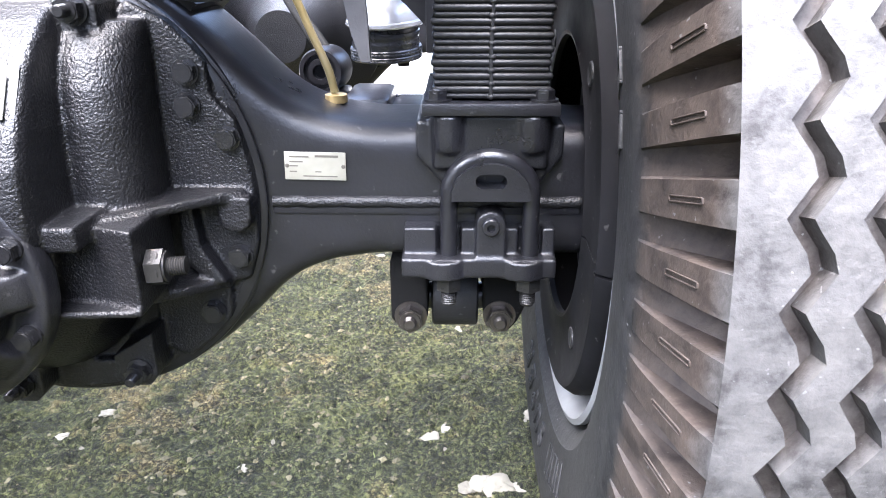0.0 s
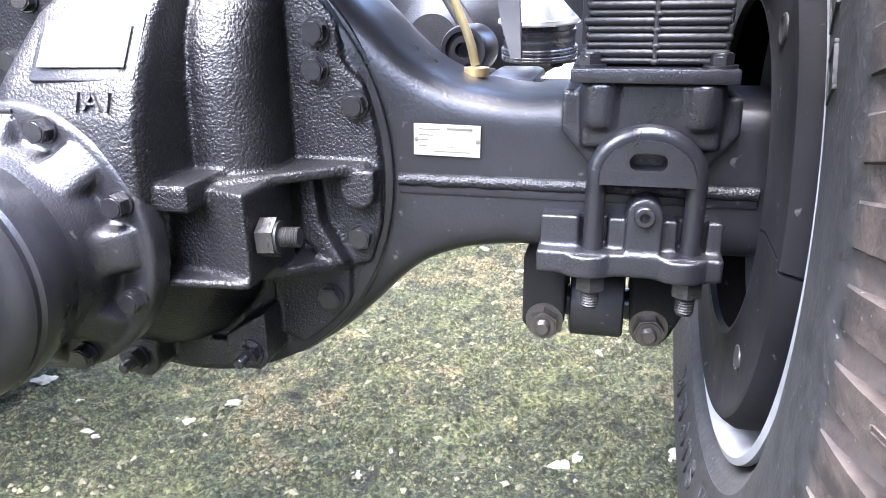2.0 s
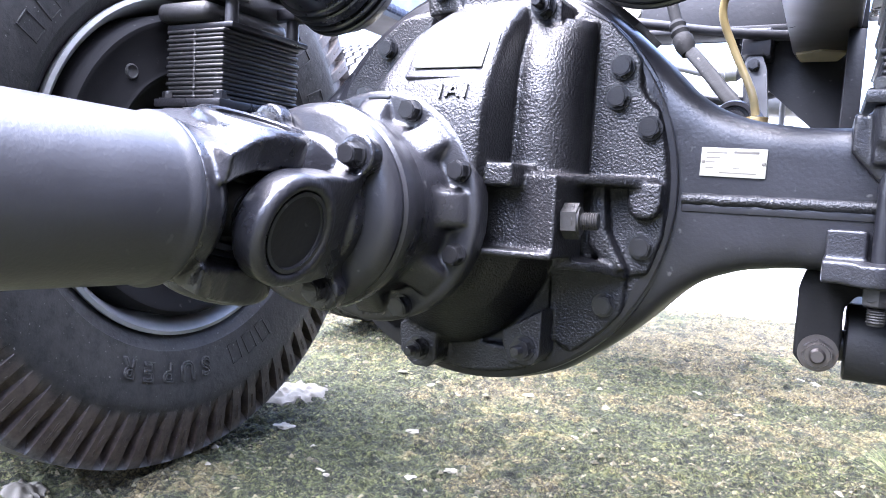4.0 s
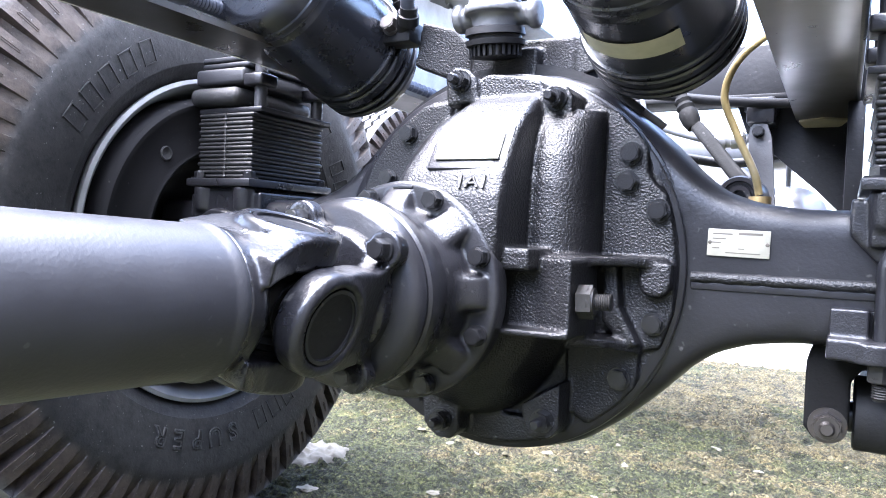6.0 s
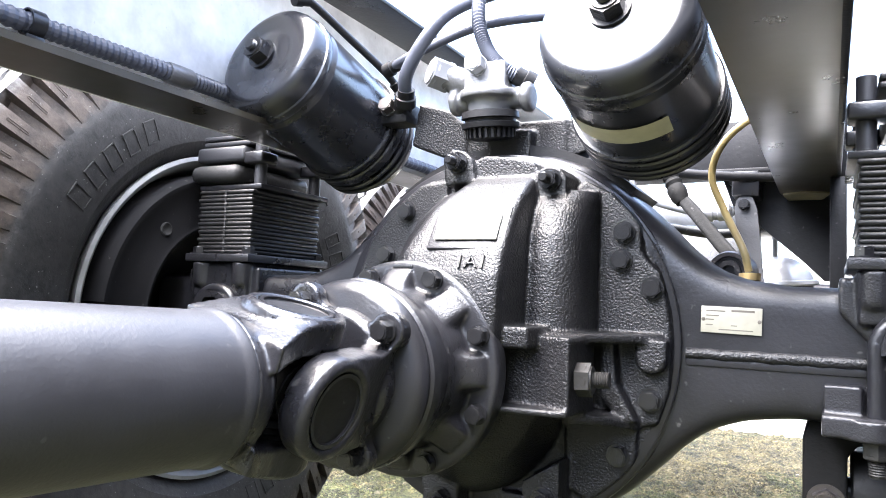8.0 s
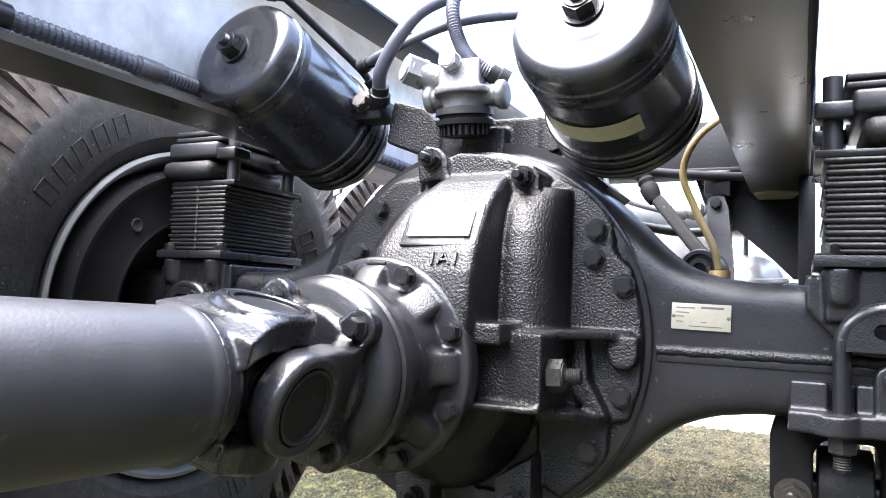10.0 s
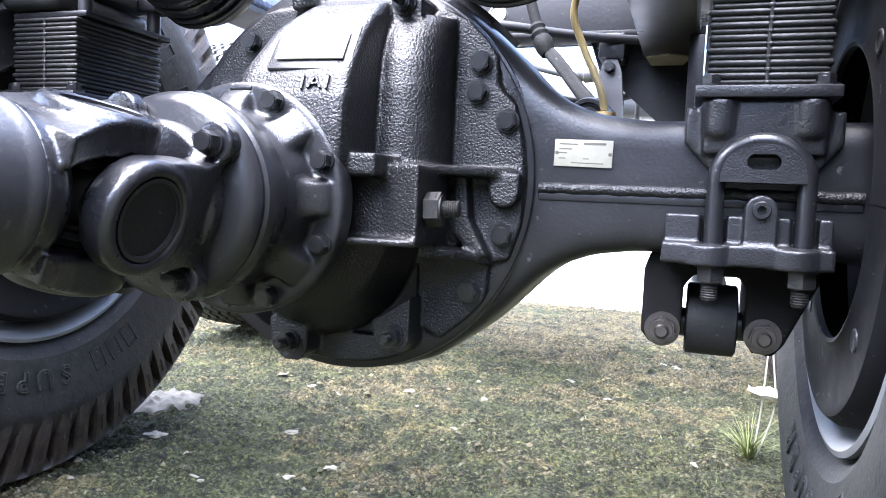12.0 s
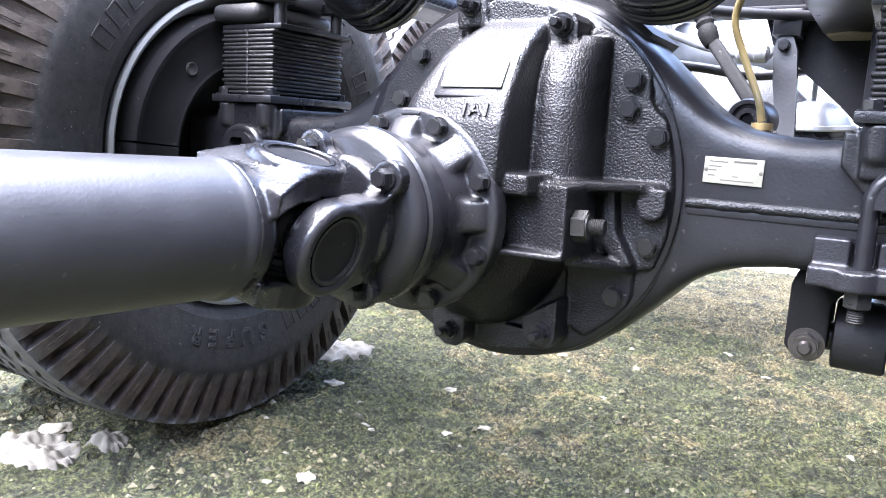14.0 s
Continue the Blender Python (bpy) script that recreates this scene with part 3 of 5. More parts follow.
plate_on(housing, (-0.1265, 0.7098, 0.529), (1, 0, -0.02), (0.02, 0, 1), 0.060, 0.028, 0.0012, PLATE_PAINT,
         [(-0.42, -0.1, 0.33, 0.0012), (0.0, 0.38, 0.36, 0.0022), (-0.42, -0.2, 0.15, 0.0011), (-0.42, -0.28, 0.0, 0.0011), (-0.42, -0.3, -0.2, 0.001), (0.0, 0.1, -0.2, 0.001), (-0.2, 0.36, -0.36, 0.0011)],
         "cream maker's plate with small worn print")

# ---- pinion nose ----
def retainer_mesh():
    bm = bmesh.new()
    rev(bm, (PIN.x, 0.574, PIN.z), (0, -1, 0), [(0, 0), (0, 0.1125), (0.022, 0.1132), (0.026, 0.1105), (0.026, 0.0)], 96)
    rev(bm, (PIN.x, 0.552, PIN.z), (0, -1, 0), [(0, 0), (0, 0.084), (0.02, 0.081), (0.05, 0.080), (0.085, 0.079), (0.088, 0)], 96)
    # sloping shoulder with a pocket round each bolt
    shoulder = [(0.560, 0.0, 0.0), (0.560, 0.1035, 0.0840), (0.5475, 0.1035, 0.0838), (0.5435, 0.1020, 0.0835), (0.5385, 0.0975, 0.0830), (0.5330, 0.0915, 0.0825), (0.5270, 0.0850, 0.0815), (0.5200, 0.0800, 0.0800), (0.5200, 0.0, 0.0)]
    n = 240
    rings = []
    for y, pad_r, low_r in shoulder:
        ring = []
        for k in range(n):
            a = k * 360 / n
            away = abs((a - 2.0 + 22.5) % 45 - 22.5)
            f = min(1.0, max(0.0, (14.5 - away) / 7.0))
            f = f * f * (3 - 2 * f)
            r = low_r + (pad_r - low_r) * f
            ring.append(bm.verts.new((PIN.x + r * math.cos(radians(a)), y, PIN.z + r * math.sin(radians(a)))))
        rings.append(ring)
    for p, q in zip(rings, rings[1:]):
        for k in range(n):
            bm.faces.new((p[k], p[(k + 1) % n], q[(k + 1) % n], q[k]))
    bmesh.ops.remove_doubles(bm, verts=rings[0] + rings[-1], dist=1e-6)
    return fused(bm, 0.0022, 5, "retainer")


nose = part("pinion_retainer", retainer_mesh(), CAST_FINE, axle, "round cast pinion retainer with sloped pads between its bolts")
bolts(nose, SMALL, [(PIN.x + 0.1005 * math.cos(math.radians(22.5 + 45 * k)), 0.548, PIN.z + 0.1005 * math.sin(math.radians(22.5 + 45 * k))) for k in range(8)], (0, -1, 0), BOLT_PAINT)
# small cast ribs beside the two top bolts
for k in range(4):
    bm = bmesh.new()
    box(bm, -0.012, 0.012, -0.0018, 0.0018, -0.001, 0.0022, 0.0008, m=Matrix.Translation((PIN.x + 0.001, 0.5482, PIN.z + 0.0905 + 0.0052 * k)) @ FACE)
    part("cast_rib", bm, CAST_FINE, nose)
bm = bmesh.new()
rev(bm, (PIN.x, 0.472, PIN.z), (0, -1, 0), [(-0.030, 0), (-0.030, 0.083), (-0.018, 0.0860), (-0.008, 0.0890), (0.002, 0.0905), (0.009, 0.0898), (0.0115, 0.0872), (0.0145, 0.0872), (0.017, 0.0885), (0.022, 0.0868), (0.027, 0.0830), (0.0310, 0.0770), (0.0315, 0)], 96)
part("oil_seal_ring", bm, BLACK, axle)


def letters(text, size, depth, m, material, parent, name="cast_letters", label="", outline=0.0):
    cu = bpy.data.curves.new(name, "FONT")
    cu.body, cu.size, cu.extrude, cu.align_x, cu.align_y = text, size, depth, "CENTER", "CENTER"
    if outline:
        cu.fill_mode, cu.bevel_depth, cu.bevel_resolution, cu.resolution_u = "NONE", outline, 1, 4
    ob = new("lettering", cu)
    me = bpy.data.meshes.new_from_object(ob)
    bpy.data.objects.remove(ob)
    return part(name, me, material, parent, label, m)


mark_m = Matrix((Vector((1, 0, 0)), Vector((0, 0.38, 0.925)).normalized(), Vector((0, -0.925, 0.38)).normalized())).transposed().to_4x4()
mark_m.translation = (-0.3560, 0.5562, 0.5790)
for pts in ([(-0.026, -0.012), (-0.023, -0.012), (-0.023, 0.012), (-0.026, 0.012)], [(0.016, -0.012), (0.019, -0.012), (0.019, 0.012), (0.016, 0.012)],
            [(-0.016, -0.010), (-0.012, -0.010), (-0.003, 0.011), (-0.006, 0.011)], [(-0.006, 0.011), (-0.003, 0.011), (0.009, -0.010), (0.005, -0.010)], [(-0.011, -0.004), (0.004, -0.004), (0.003, -0.001), (-0.010, -0.001)]):
    bm = bmesh.new()
    prism(bm, [(0.62 * a, 0.62 * c) for a, c in pts], -0.012, 0.0010, axis="z")
    part("cast_mark", bm, CAST, carrier, "", mark_m)
letters("1005", 0.016, 0.0015, Matrix.Translation((PIN.x + 0.004, 0.5483, PIN.z - 0.101)) @ FACE @ pose(0, 0, 0, 0, 0, 6), CAST_FINE, nose, "cast_number")

# ---- propeller shaft ----
J = Vector((PIN.x, 0.357, PIN.z))
SHAFT = Vector((-0.0135, -0.190, 0.0068)).normalized()
shaft = thing("propeller_shaft", J, "black tubular propeller shaft with a forged universal joint", "shaft")
LEAN = radians(-15)
EAR_A = Vector((math.cos(LEAN), 0, math.sin(LEAN)))           # flange yoke's ears
EAR_B = (Vector((-math.sin(LEAN), 0, math.cos(LEAN)))).normalized()
CAP_R = 0.0300


def yoke_mesh(way, ear, inner, outer, reach, flare, tip=0.0425, sink=0.0):
    """Two forged ears with bored eyes that grow along way from the joint's middle to the base."""
    bm = bmesh.new()
    way = way.normalized()
    ear = (ear - way * ear.dot(way)).normalized()
    up = way.cross(ear)
    for s in (-1, 1):
        rev(bm, J, ear * s, [(inner, CAP_R + 0.0008), (inner, tip - 0.004), (inner + 0.006, tip), (outer - 0.005, tip), (outer - 0.001, tip - 0.003), (outer, tip - 0.006), (outer, CAP_R + 0.0035), (outer - 0.003, CAP_R + 0.0008)], 56, True)
        # arm from the eye to the base, wider and lower towards the base
        hole = [(0.0335 * math.cos(a), 0.0335 * math.sin(a)) for a in np.linspace(-1.35, 1.35, 13)]
        outline = hole + [(0.006, tip - 0.001), (reach * 0.42, tip * 0.99), (reach * 0.68, flare * 0.86), (reach, flare), (reach, -flare), (reach * 0.68, -flare * 0.86), (reach * 0.42, -tip * 0.99), (0.006, -tip + 0.001)]
        lo = [bm.verts.new(J + way * a + up * b + ear * s * (inner - 0.010 * max(0.0, a / reach) ** 2)) for a, b in outline]
        hi = [bm.verts.new(J + way * a + up * b + ear * s * (outer - sink * max(0.0, a / reach) ** 1.5 - 0.25 * max(0.0, abs(b) - 0.030))) for a, b in outline]
        bm.faces.new(lo)
        bm.faces.new(hi[::-1])
        k = len(outline)
        for i in range(k):
            bm.faces.new((lo[i], hi[i], hi[(i + 1) % k], lo[(i + 1) % k]))
    return bm


YOKE_BOLTS = [radians(a) for a in (36, 115, 216, 295)]
bm = yoke_mesh(Vector((0, 1, 0)), EAR_A, 0.039, 0.0665, 0.078, 0.047, sink=0.006)
rev(bm, (PIN.x, 0.441, PIN.z), (0, -1, 0), [(0, 0), (0, 0.063), (0.012, 0.063), (0.017, 0.058), (0.017, 0)], 80)
for a in YOKE_BOLTS:
    cyl(bm, (PIN.x + 0.0745 * math.cos(a), 0.441, PIN.z + 0.0745 * math.sin(a)), (PIN.x + 0.0745 * math.cos(a), 0.426, PIN.z + 0.0745 * math.sin(a)), 0.0172, n=36)
    cyl(bm, (PIN.x + 0.055 * math.cos(a), 0.441, PIN.z + 0.055 * math.sin(a)), (PIN.x + 0.055 * math.cos(a), 0.428, PIN.z + 0.055 * math.sin(a)), 0.020, n=36)
fy = part("flange_yoke", fused(bm, 0.0019, 5, "flange_yoke"), FORGED, shaft, "forged flange yoke in glossy black")
bolts(fy, bolt_mesh(0.0158, 0.0115, 1.36), [(PIN.x + 0.0745 * math.cos(a), 0.426, PIN.z + 0.0745 * math.sin(a)) for a in YOKE_BOLTS], (0, -1, 0), BOLT_PAINT)
bm = yoke_mesh(SHAFT, EAR_B, 0.037, 0.0665, 0.062, 0.055, sink=0.012)
rev(bm, J + SHAFT * 0.038, SHAFT, [(0, 0), (0, 0.028), (0.008, 0.047), (0.018, 0.0540), (0.034, 0.0572), (0.036, 0)], 72)
sy = part("shaft_yoke", fused(bm, 0.0019, 8, "shaft_yoke"), FORGED, shaft, "forged yoke welded to the tube")
for par, ear in ((fy, EAR_A), (sy, EAR_B)):
    if par == sy:
        ear = (ear - SHAFT * ear.dot(SHAFT)).normalized()
    for s in (-1, 1):
        bm = bmesh.new()
        rev(bm, J + ear * s * 0.0635, ear * s, [(-0.025, 0), (-0.025, CAP_R), (-0.0015, CAP_R), (0, CAP_R - 0.0018), (-0.0012, CAP_R - 0.0032), (-0.0012, 0)], 56)
        cap = part("bearing_cap", bm, GREASE, par)
        bm = bmesh.new()
        rev(bm, J + ear * s * 0.0638, ear * s, [(0, CAP_R - 0.0024), (0, CAP_R + 0.0006), (0.0014, CAP_R + 0.0006), (0.0014, CAP_R - 0.0024)], 56, True)
        part("snap_ring", bm, BLACK, cap)
bm = bmesh.new()
for ear in (EAR_A, EAR_B):
    cyl(bm, J - ear * 0.05, J + ear * 0.05, 0.017, n=28)
ball(bm, J, 0.027)
for ear in (EAR_A, EAR_B):
    for s in (-1, 1):
        rev(bm, J + ear * s * 0.024, ear * s, [(0, 0), (0, 0.025), (0.004, 0.028), (0.006, 0.024), (0.009, 0.028), (0.012, 0.024), (0.015, 0.028), (0.018, 0.0)], 36)
part("joint_cross", bm, GREASE, shaft, "greasy cross with dust seals")
bm = bmesh.new()
rev(bm, J + SHAFT * 0.071, SHAFT, [(0, 0), (0, 0.0556), (0.003, 0.0580), (0.007, 0.0586), (0.011, 0.0568), (0.015, 0.0560), (1.3, 0.0560), (1.3, 0)], 96)
part("shaft_tube", bm, SATIN, shaft, "satin black steel tube")

# ---- springs, seats, clamps: built on the right and mirrored ----
def mirror_x(me):
    me = me.copy()
    for v in me.vertices:
        v.co.x = 2 * CX - v.co.x
    me.flip_normals()
    return me


def both(s, me):
    return me if s > 0 else mirror_x(me)


def sx(s, x):
    return x if s > 0 else 2 * CX - x


SEAT_BOLT = bolt_mesh(0.0165, 0.009, 1.6)


def seat_body():
    bm = bmesh.new()
    box(bm, -0.010, 0.098, 0.694, 0.872, 0.53, 0.583)
    prism(bm, [(-0.027, 0.576), (-0.027, 0.541), (0.003, 0.508), (0.088, 0.508), (0.114, 0.541), (0.114, 0.572)], 0.701, 0.868)
    for x in (0.004, 0.084):
        for y in (0.702, 0.862):
            cyl(bm, (x, y, 0.583), (x, y, 0.550), 0.0170, 0.0155)
            ball(bm, (x, y, 0.551), 0.0155, (1, 1, 0.6), 2)
    return fused(bm, 0.0024, 4, "seat_body")


def clamp_body():
    bm = bmesh.new()
    box(bm, -0.042, 0.110, 0.677, 0.80, 0.4235, 0.4440)
    for x in (0.000, 0.078):
        cyl(bm, (x, 0.697, 0.4225), (x, 0.697, 0.4420), 0.027, n=40)
    for x0, x1 in ((-0.040, -0.0075), (0.0165, 0.032), (0.059, 0.0725), (0.0965, 0.109)):
        box(bm, x0, x1, 0.691, 0.80, 0.436, 0.4715)
    box(bm, -0.040, 0.109, 0.704, 0.80, 0.436, 0.4700)
    box(bm, 0.0310, 0.0595, 0.680, 0.80, 0.425, 0.4795)
    cyl(bm, (0.0452, 0.680, 0.4775), (0.0452, 0.74, 0.4775), 0.0142, n=36)
    return fused(bm, 0.0018, 4, "clamp_body")


def hanger():
    bm = bmesh.new()
    prism(bm, [(-0.054, 0.43), (-0.060, 0.412), (-0.060, 0.345), (-0.050, 0.333), (-0.028, 0.333), (-0.019, 0.348), (-0.019, 0.395), (-0.010, 0.408),
               (0.034, 0.408), (0.042, 0.398), (0.042, 0.350), (0.050, 0.332), (0.070, 0.330), (0.080, 0.342), (0.108, 0.405), (0.108, 0.43)], 0.742, 0.84)
    return fused(bm, 0.0022, 3, "hanger")


def arch(s):
    bm = bmesh.new()
    x0, x1, y, r = 0.0045, 0.0845, 0.6925, 0.0084
    c = (x0 + x1) / 2
    w = (x1 - x0) / 2
    pts = [(x0, y, 0.426), (x0, y, 0.44), (x0, y, 0.505)]
    pts += [(c - w * math.cos(a), y, 0.507 + 0.0355 * math.sin(a)) for a in np.linspace(0.2, math.pi - 0.2, 13)]
    pts += [(x1, y, 0.505), (x1, y, 0.44), (x1, y, 0.426)]
    tube(bm, pts, r, 18, steps=5)
    return to_mesh(bm, "u_bolt")


def arch_plate():
    bm = bmesh.new()
    c = 0.0445
    outline = [(c - 0.0375, 0.503), (c - 0.0375, 0.512)] + [(c - 0.0365 * math.cos(a), 0.512 + 0.0275 * math.sin(a)) for a in np.linspace(0.15, math.pi - 0.15, 17)] + [(c + 0.0375, 0.512), (c + 0.0375, 0.503)]
    hole = []
    for a in np.linspace(0, math.tau, 25)[:-1]:
        hole.append((c + 0.0068 * math.copysign(1, math.cos(a)) + 0.0080 * math.cos(a), 0.5225 + 0.0074 * math.sin(a)))
    vo = [bm.verts.new((x, 0.678, z)) for x, z in outline]
    vh = [bm.verts.new((x, 0.678, z)) for x, z in hole]
    eo = [bm.edges.new((vo[i], vo[(i + 1) % len(vo)])) for i in range(len(vo))]
    eh = [bm.edges.new((vh[i], vh[(i + 1) % len(vh)])) for i in range(len(vh))]
    bmesh.ops.triangle_fill(bm, use_beauty=True, use_dissolve=False, edges=eo + eh)
    inside = [f for f in bm.faces if abs(f.calc_center_median().x - c) < 0.014 and abs(f.calc_center_median().z - 0.5225) < 0.0055]
    bmesh.ops.delete(bm, geom=inside, context="FACES_ONLY")
    ret = bmesh.ops.extrude_face_region(bm, geom=list(bm.faces))
    for v in ret["geom"]:
        if isinstance(v, bmesh.types.BMVert):
            v.co.y += 0.030
    return to_mesh(bm, "arch_plate", 30)


LEAVES, PITCH_Z = 8, 0.0120


def leaf(i):
    """One plate of the laminated spring, with rolled edges."""
    bm = bmesh.new()
    j = 0.0012 * math.sin(i * 2.3)
    z = 0.5965 + i * PITCH_Z
    box(bm, -0.0115 + j, 0.0990 + j, 0.6970, 0.858, z + 0.0054, z + PITCH_Z - 0.0002, 0.0026)
    return to_mesh(bm, "leaf", 50)


def pad(i):
    """The rubber between two plates, bulged under load."""
    bm = bmesh.new()
    z = 0.5965 + i * PITCH_Z
    j = 0.0014 * math.cos(i * 1.9)
    box(bm, -0.0100 + 0.6 * j, 0.0972 + 0.6 * j, 0.6982, 0.8565, z, z + 0.0056, 0.0027)
    return to_mesh(bm, "rubber_pad", 50)


TOP = 0.5965 + LEAVES * PITCH_Z


def stack_top():
    bm = bmesh.new()
    box(bm, -0.020, 0.106, 0.704, 0.868, TOP + 0.001, TOP + 0.009, 0.002)
    return to_mesh(bm, "top_plate")


def top_bar(x0, x1, y0, y1, z0, z1, r):
    bm = bmesh.new()
    box(bm, x0, x1, y0, y1, z0, z1, r)
    return to_mesh(bm, "top_bar", 50)


MESH = dict(seat=seat_body(), clamp=clamp_body(), hanger=hanger(), arch=arch(1), plate=arch_plate(), top=stack_top())
for s in (1, -1):
    seat = thing("spring_seat", (sx(s, SX), AY, 0.53), "black cast spring seat bolted on the axle housing", "spring seat", "spring seats")
    part("seat_body", both(s, MESH["seat"]), CAST_FINE, seat)
    bm = bmesh.new()
    box(bm, -0.0205, 0.107, 0.684, 0.874, 0.583, 0.5945, 0.0015)
    part("seat_plate", both(s, to_mesh(bm, "seat_plate")), CAST_FINE, seat)
    bolts(seat, SEAT_BOLT, [(sx(s, x), y, 0.5945) for x in (-0.006, 0.093) for y in (0.699, 0.86)], (0, 0, 1), BLACK)

    spring = thing("laminated_spring", (sx(s, SX), AY, 0.597), "stack of black laminated spring plates clamped above the seat", "spring", "springs")
    for i in range(LEAVES):
        part("leaf", both(s, leaf(i)), LEAF, spring)
        part("rubber_pad", both(s, pad(i)), RUBBER_PART, spring)
    bm = bmesh.new()
    tube(bm, [(0.0432, 0.6985, 0.597), (0.0426, 0.6980, 0.64), (0.0438, 0.6985, 0.68), (0.043, 0.698, TOP)], 0.0020, 8)
    for i in range(LEAVES):
        ball(bm, (0.0432 + 0.0007 * math.sin(3 * i), 0.6980, 0.5985 + i * PITCH_Z), 0.0034, (1.1, 0.7, 0.8), 2)
    part("centre_bead", both(s, to_mesh(bm, "centre_bead")), RUBBER_PART, spring)
    part("top_plate", both(s, MESH["top"]), BLACK, spring)
    part("buffer_bar", both(s, top_bar(0.022, 0.120, 0.694, 0.87, TOP + 0.012, TOP + 0.040, 0.011)), RUBBER_PART, spring, "rounded black buffer bar")
    part("buffer_bar", both(s, top_bar(0.014, 0.112, 0.700, 0.87, TOP + 0.044, TOP + 0.068, 0.005)), SATIN, spring)
    for k in range(2):
        part("top_leaf", both(s, top_bar(0.008, 0.104, 0.706, 0.87, TOP + 0.070 + k * 0.009, TOP + 0.077 + k * 0.009, 0.002)), SATIN, spring)
    for y in (0.720, 0.85):
        part("clamp_block", both(s, top_bar(-0.020, 0.016, y - 0.018, y + 0.018, TOP + 0.040, TOP + 0.058, 0.003)), BLACK, spring)
        bm = bmesh.new()
        cyl(bm, (sx(s, -0.003), y, TOP + 0.006), (sx(s, -0.003), y, TOP + 0.086), 0.0095, n=20)
        part("clamp_rod", bm, SATIN, spring)
    bolts(spring, SEAT_BOLT, [(sx(s, -0.003), y, TOP + 0.058) for y in (0.720, 0.85)], (0, 0, 1), BLACK)

    clamp = thing("axle_clamp", (sx(s, SX), 0.74, 0.43), "cast clamp under the axle held by an arched bolt", "clamp", "axle clamps")
    part("clamp_body", both(s, MESH["clamp"]), CAST_FINE, clamp)
    part("u_bolt", both(s, MESH["arch"]), BLACK, clamp)
    part("arch_plate", both(s, MESH["plate"]), CAST_FINE, clamp)
    part("hanger", both(s, MESH["hanger"]), GRIME, clamp)
    for x in (0.0045, 0.0845):
        nut = part("nut", bolt_mesh(0.0235, 0.015, 1.25, 0.0), BOLTGREY, clamp, "", Matrix.Translation((sx(s, x), 0.6925, 0.4240)) @ orient((0, 0, -1)))
        bm = bmesh.new()
        rev(bm, (sx(s, x), 0.6925, 0.412), (0, 0, -1), [(0, 0)] + [(0.0012 * k, 0.0082 if k % 2 else 0.0070) for k in range(1, 19)] + [(0.0235, 0.0065), (0.0235, 0)], 20)
        part("thread", bm, BOLTGREY, nut)
    bm = bmesh.new()
    rev(bm, (sx(s, 0.0452), 0.683, 0.4775), (0, -1, 0), [(0, 0), (0, 0.0085), (0.008, 0.0085), (0.009, 0.0075), (0.009, 0.0042), (0.003, 0.0042), (0.003, 0)], 28)
    part("socket_bolt", bm, BLACK, clamp)

    rod = thing("torque_rod", (sx(s, 0.011), 0.79, 0.33), "black torque rod with a rubber-bushed eye hung below the axle", "torque rod", "torque rods")
    bm = bmesh.new()
    rev(bm, (sx(s, -0.0155), 0.790, 0.357), (1 if s > 0 else -1, 0, 0), [(0, 0), (0, 0.036), (0.002, 0.039), (0.0505, 0.039), (0.0525, 0.036), (0.0525, 0)], 56)
    eye = part("rod_eye", bm, RUBBER_PART, rod)
    bm = bmesh.new()
    cyl(bm, (sx(s, -0.035), 0.790, 0.352), (sx(s, 0.057), 0.790, 0.352), 0.016, n=28)
    part("straddle_pin", bm, BLACK, rod)
    bm = bmesh.new()
    cyl(bm, (sx(s, 0.011), 0.81, 0.357), (sx(s, 0.011), 1.40, 0.42), 0.024, n=28)
    part("rod_bar", bm, BLACK, rod)
    bolts(rod, bolt_mesh(0.025, 0.014, 1.45, 0.010), [(sx(s, -0.038), 0.744, 0.349), (sx(s, 0.060), 0.744, 0.350)], (0, -1, 0), STEEL)

# ---- wheels ----
PITCH, CELLS = 68, 8


def tri(t):
    t = t % 1.0
    return 4 * abs(t - 0.5) - 1


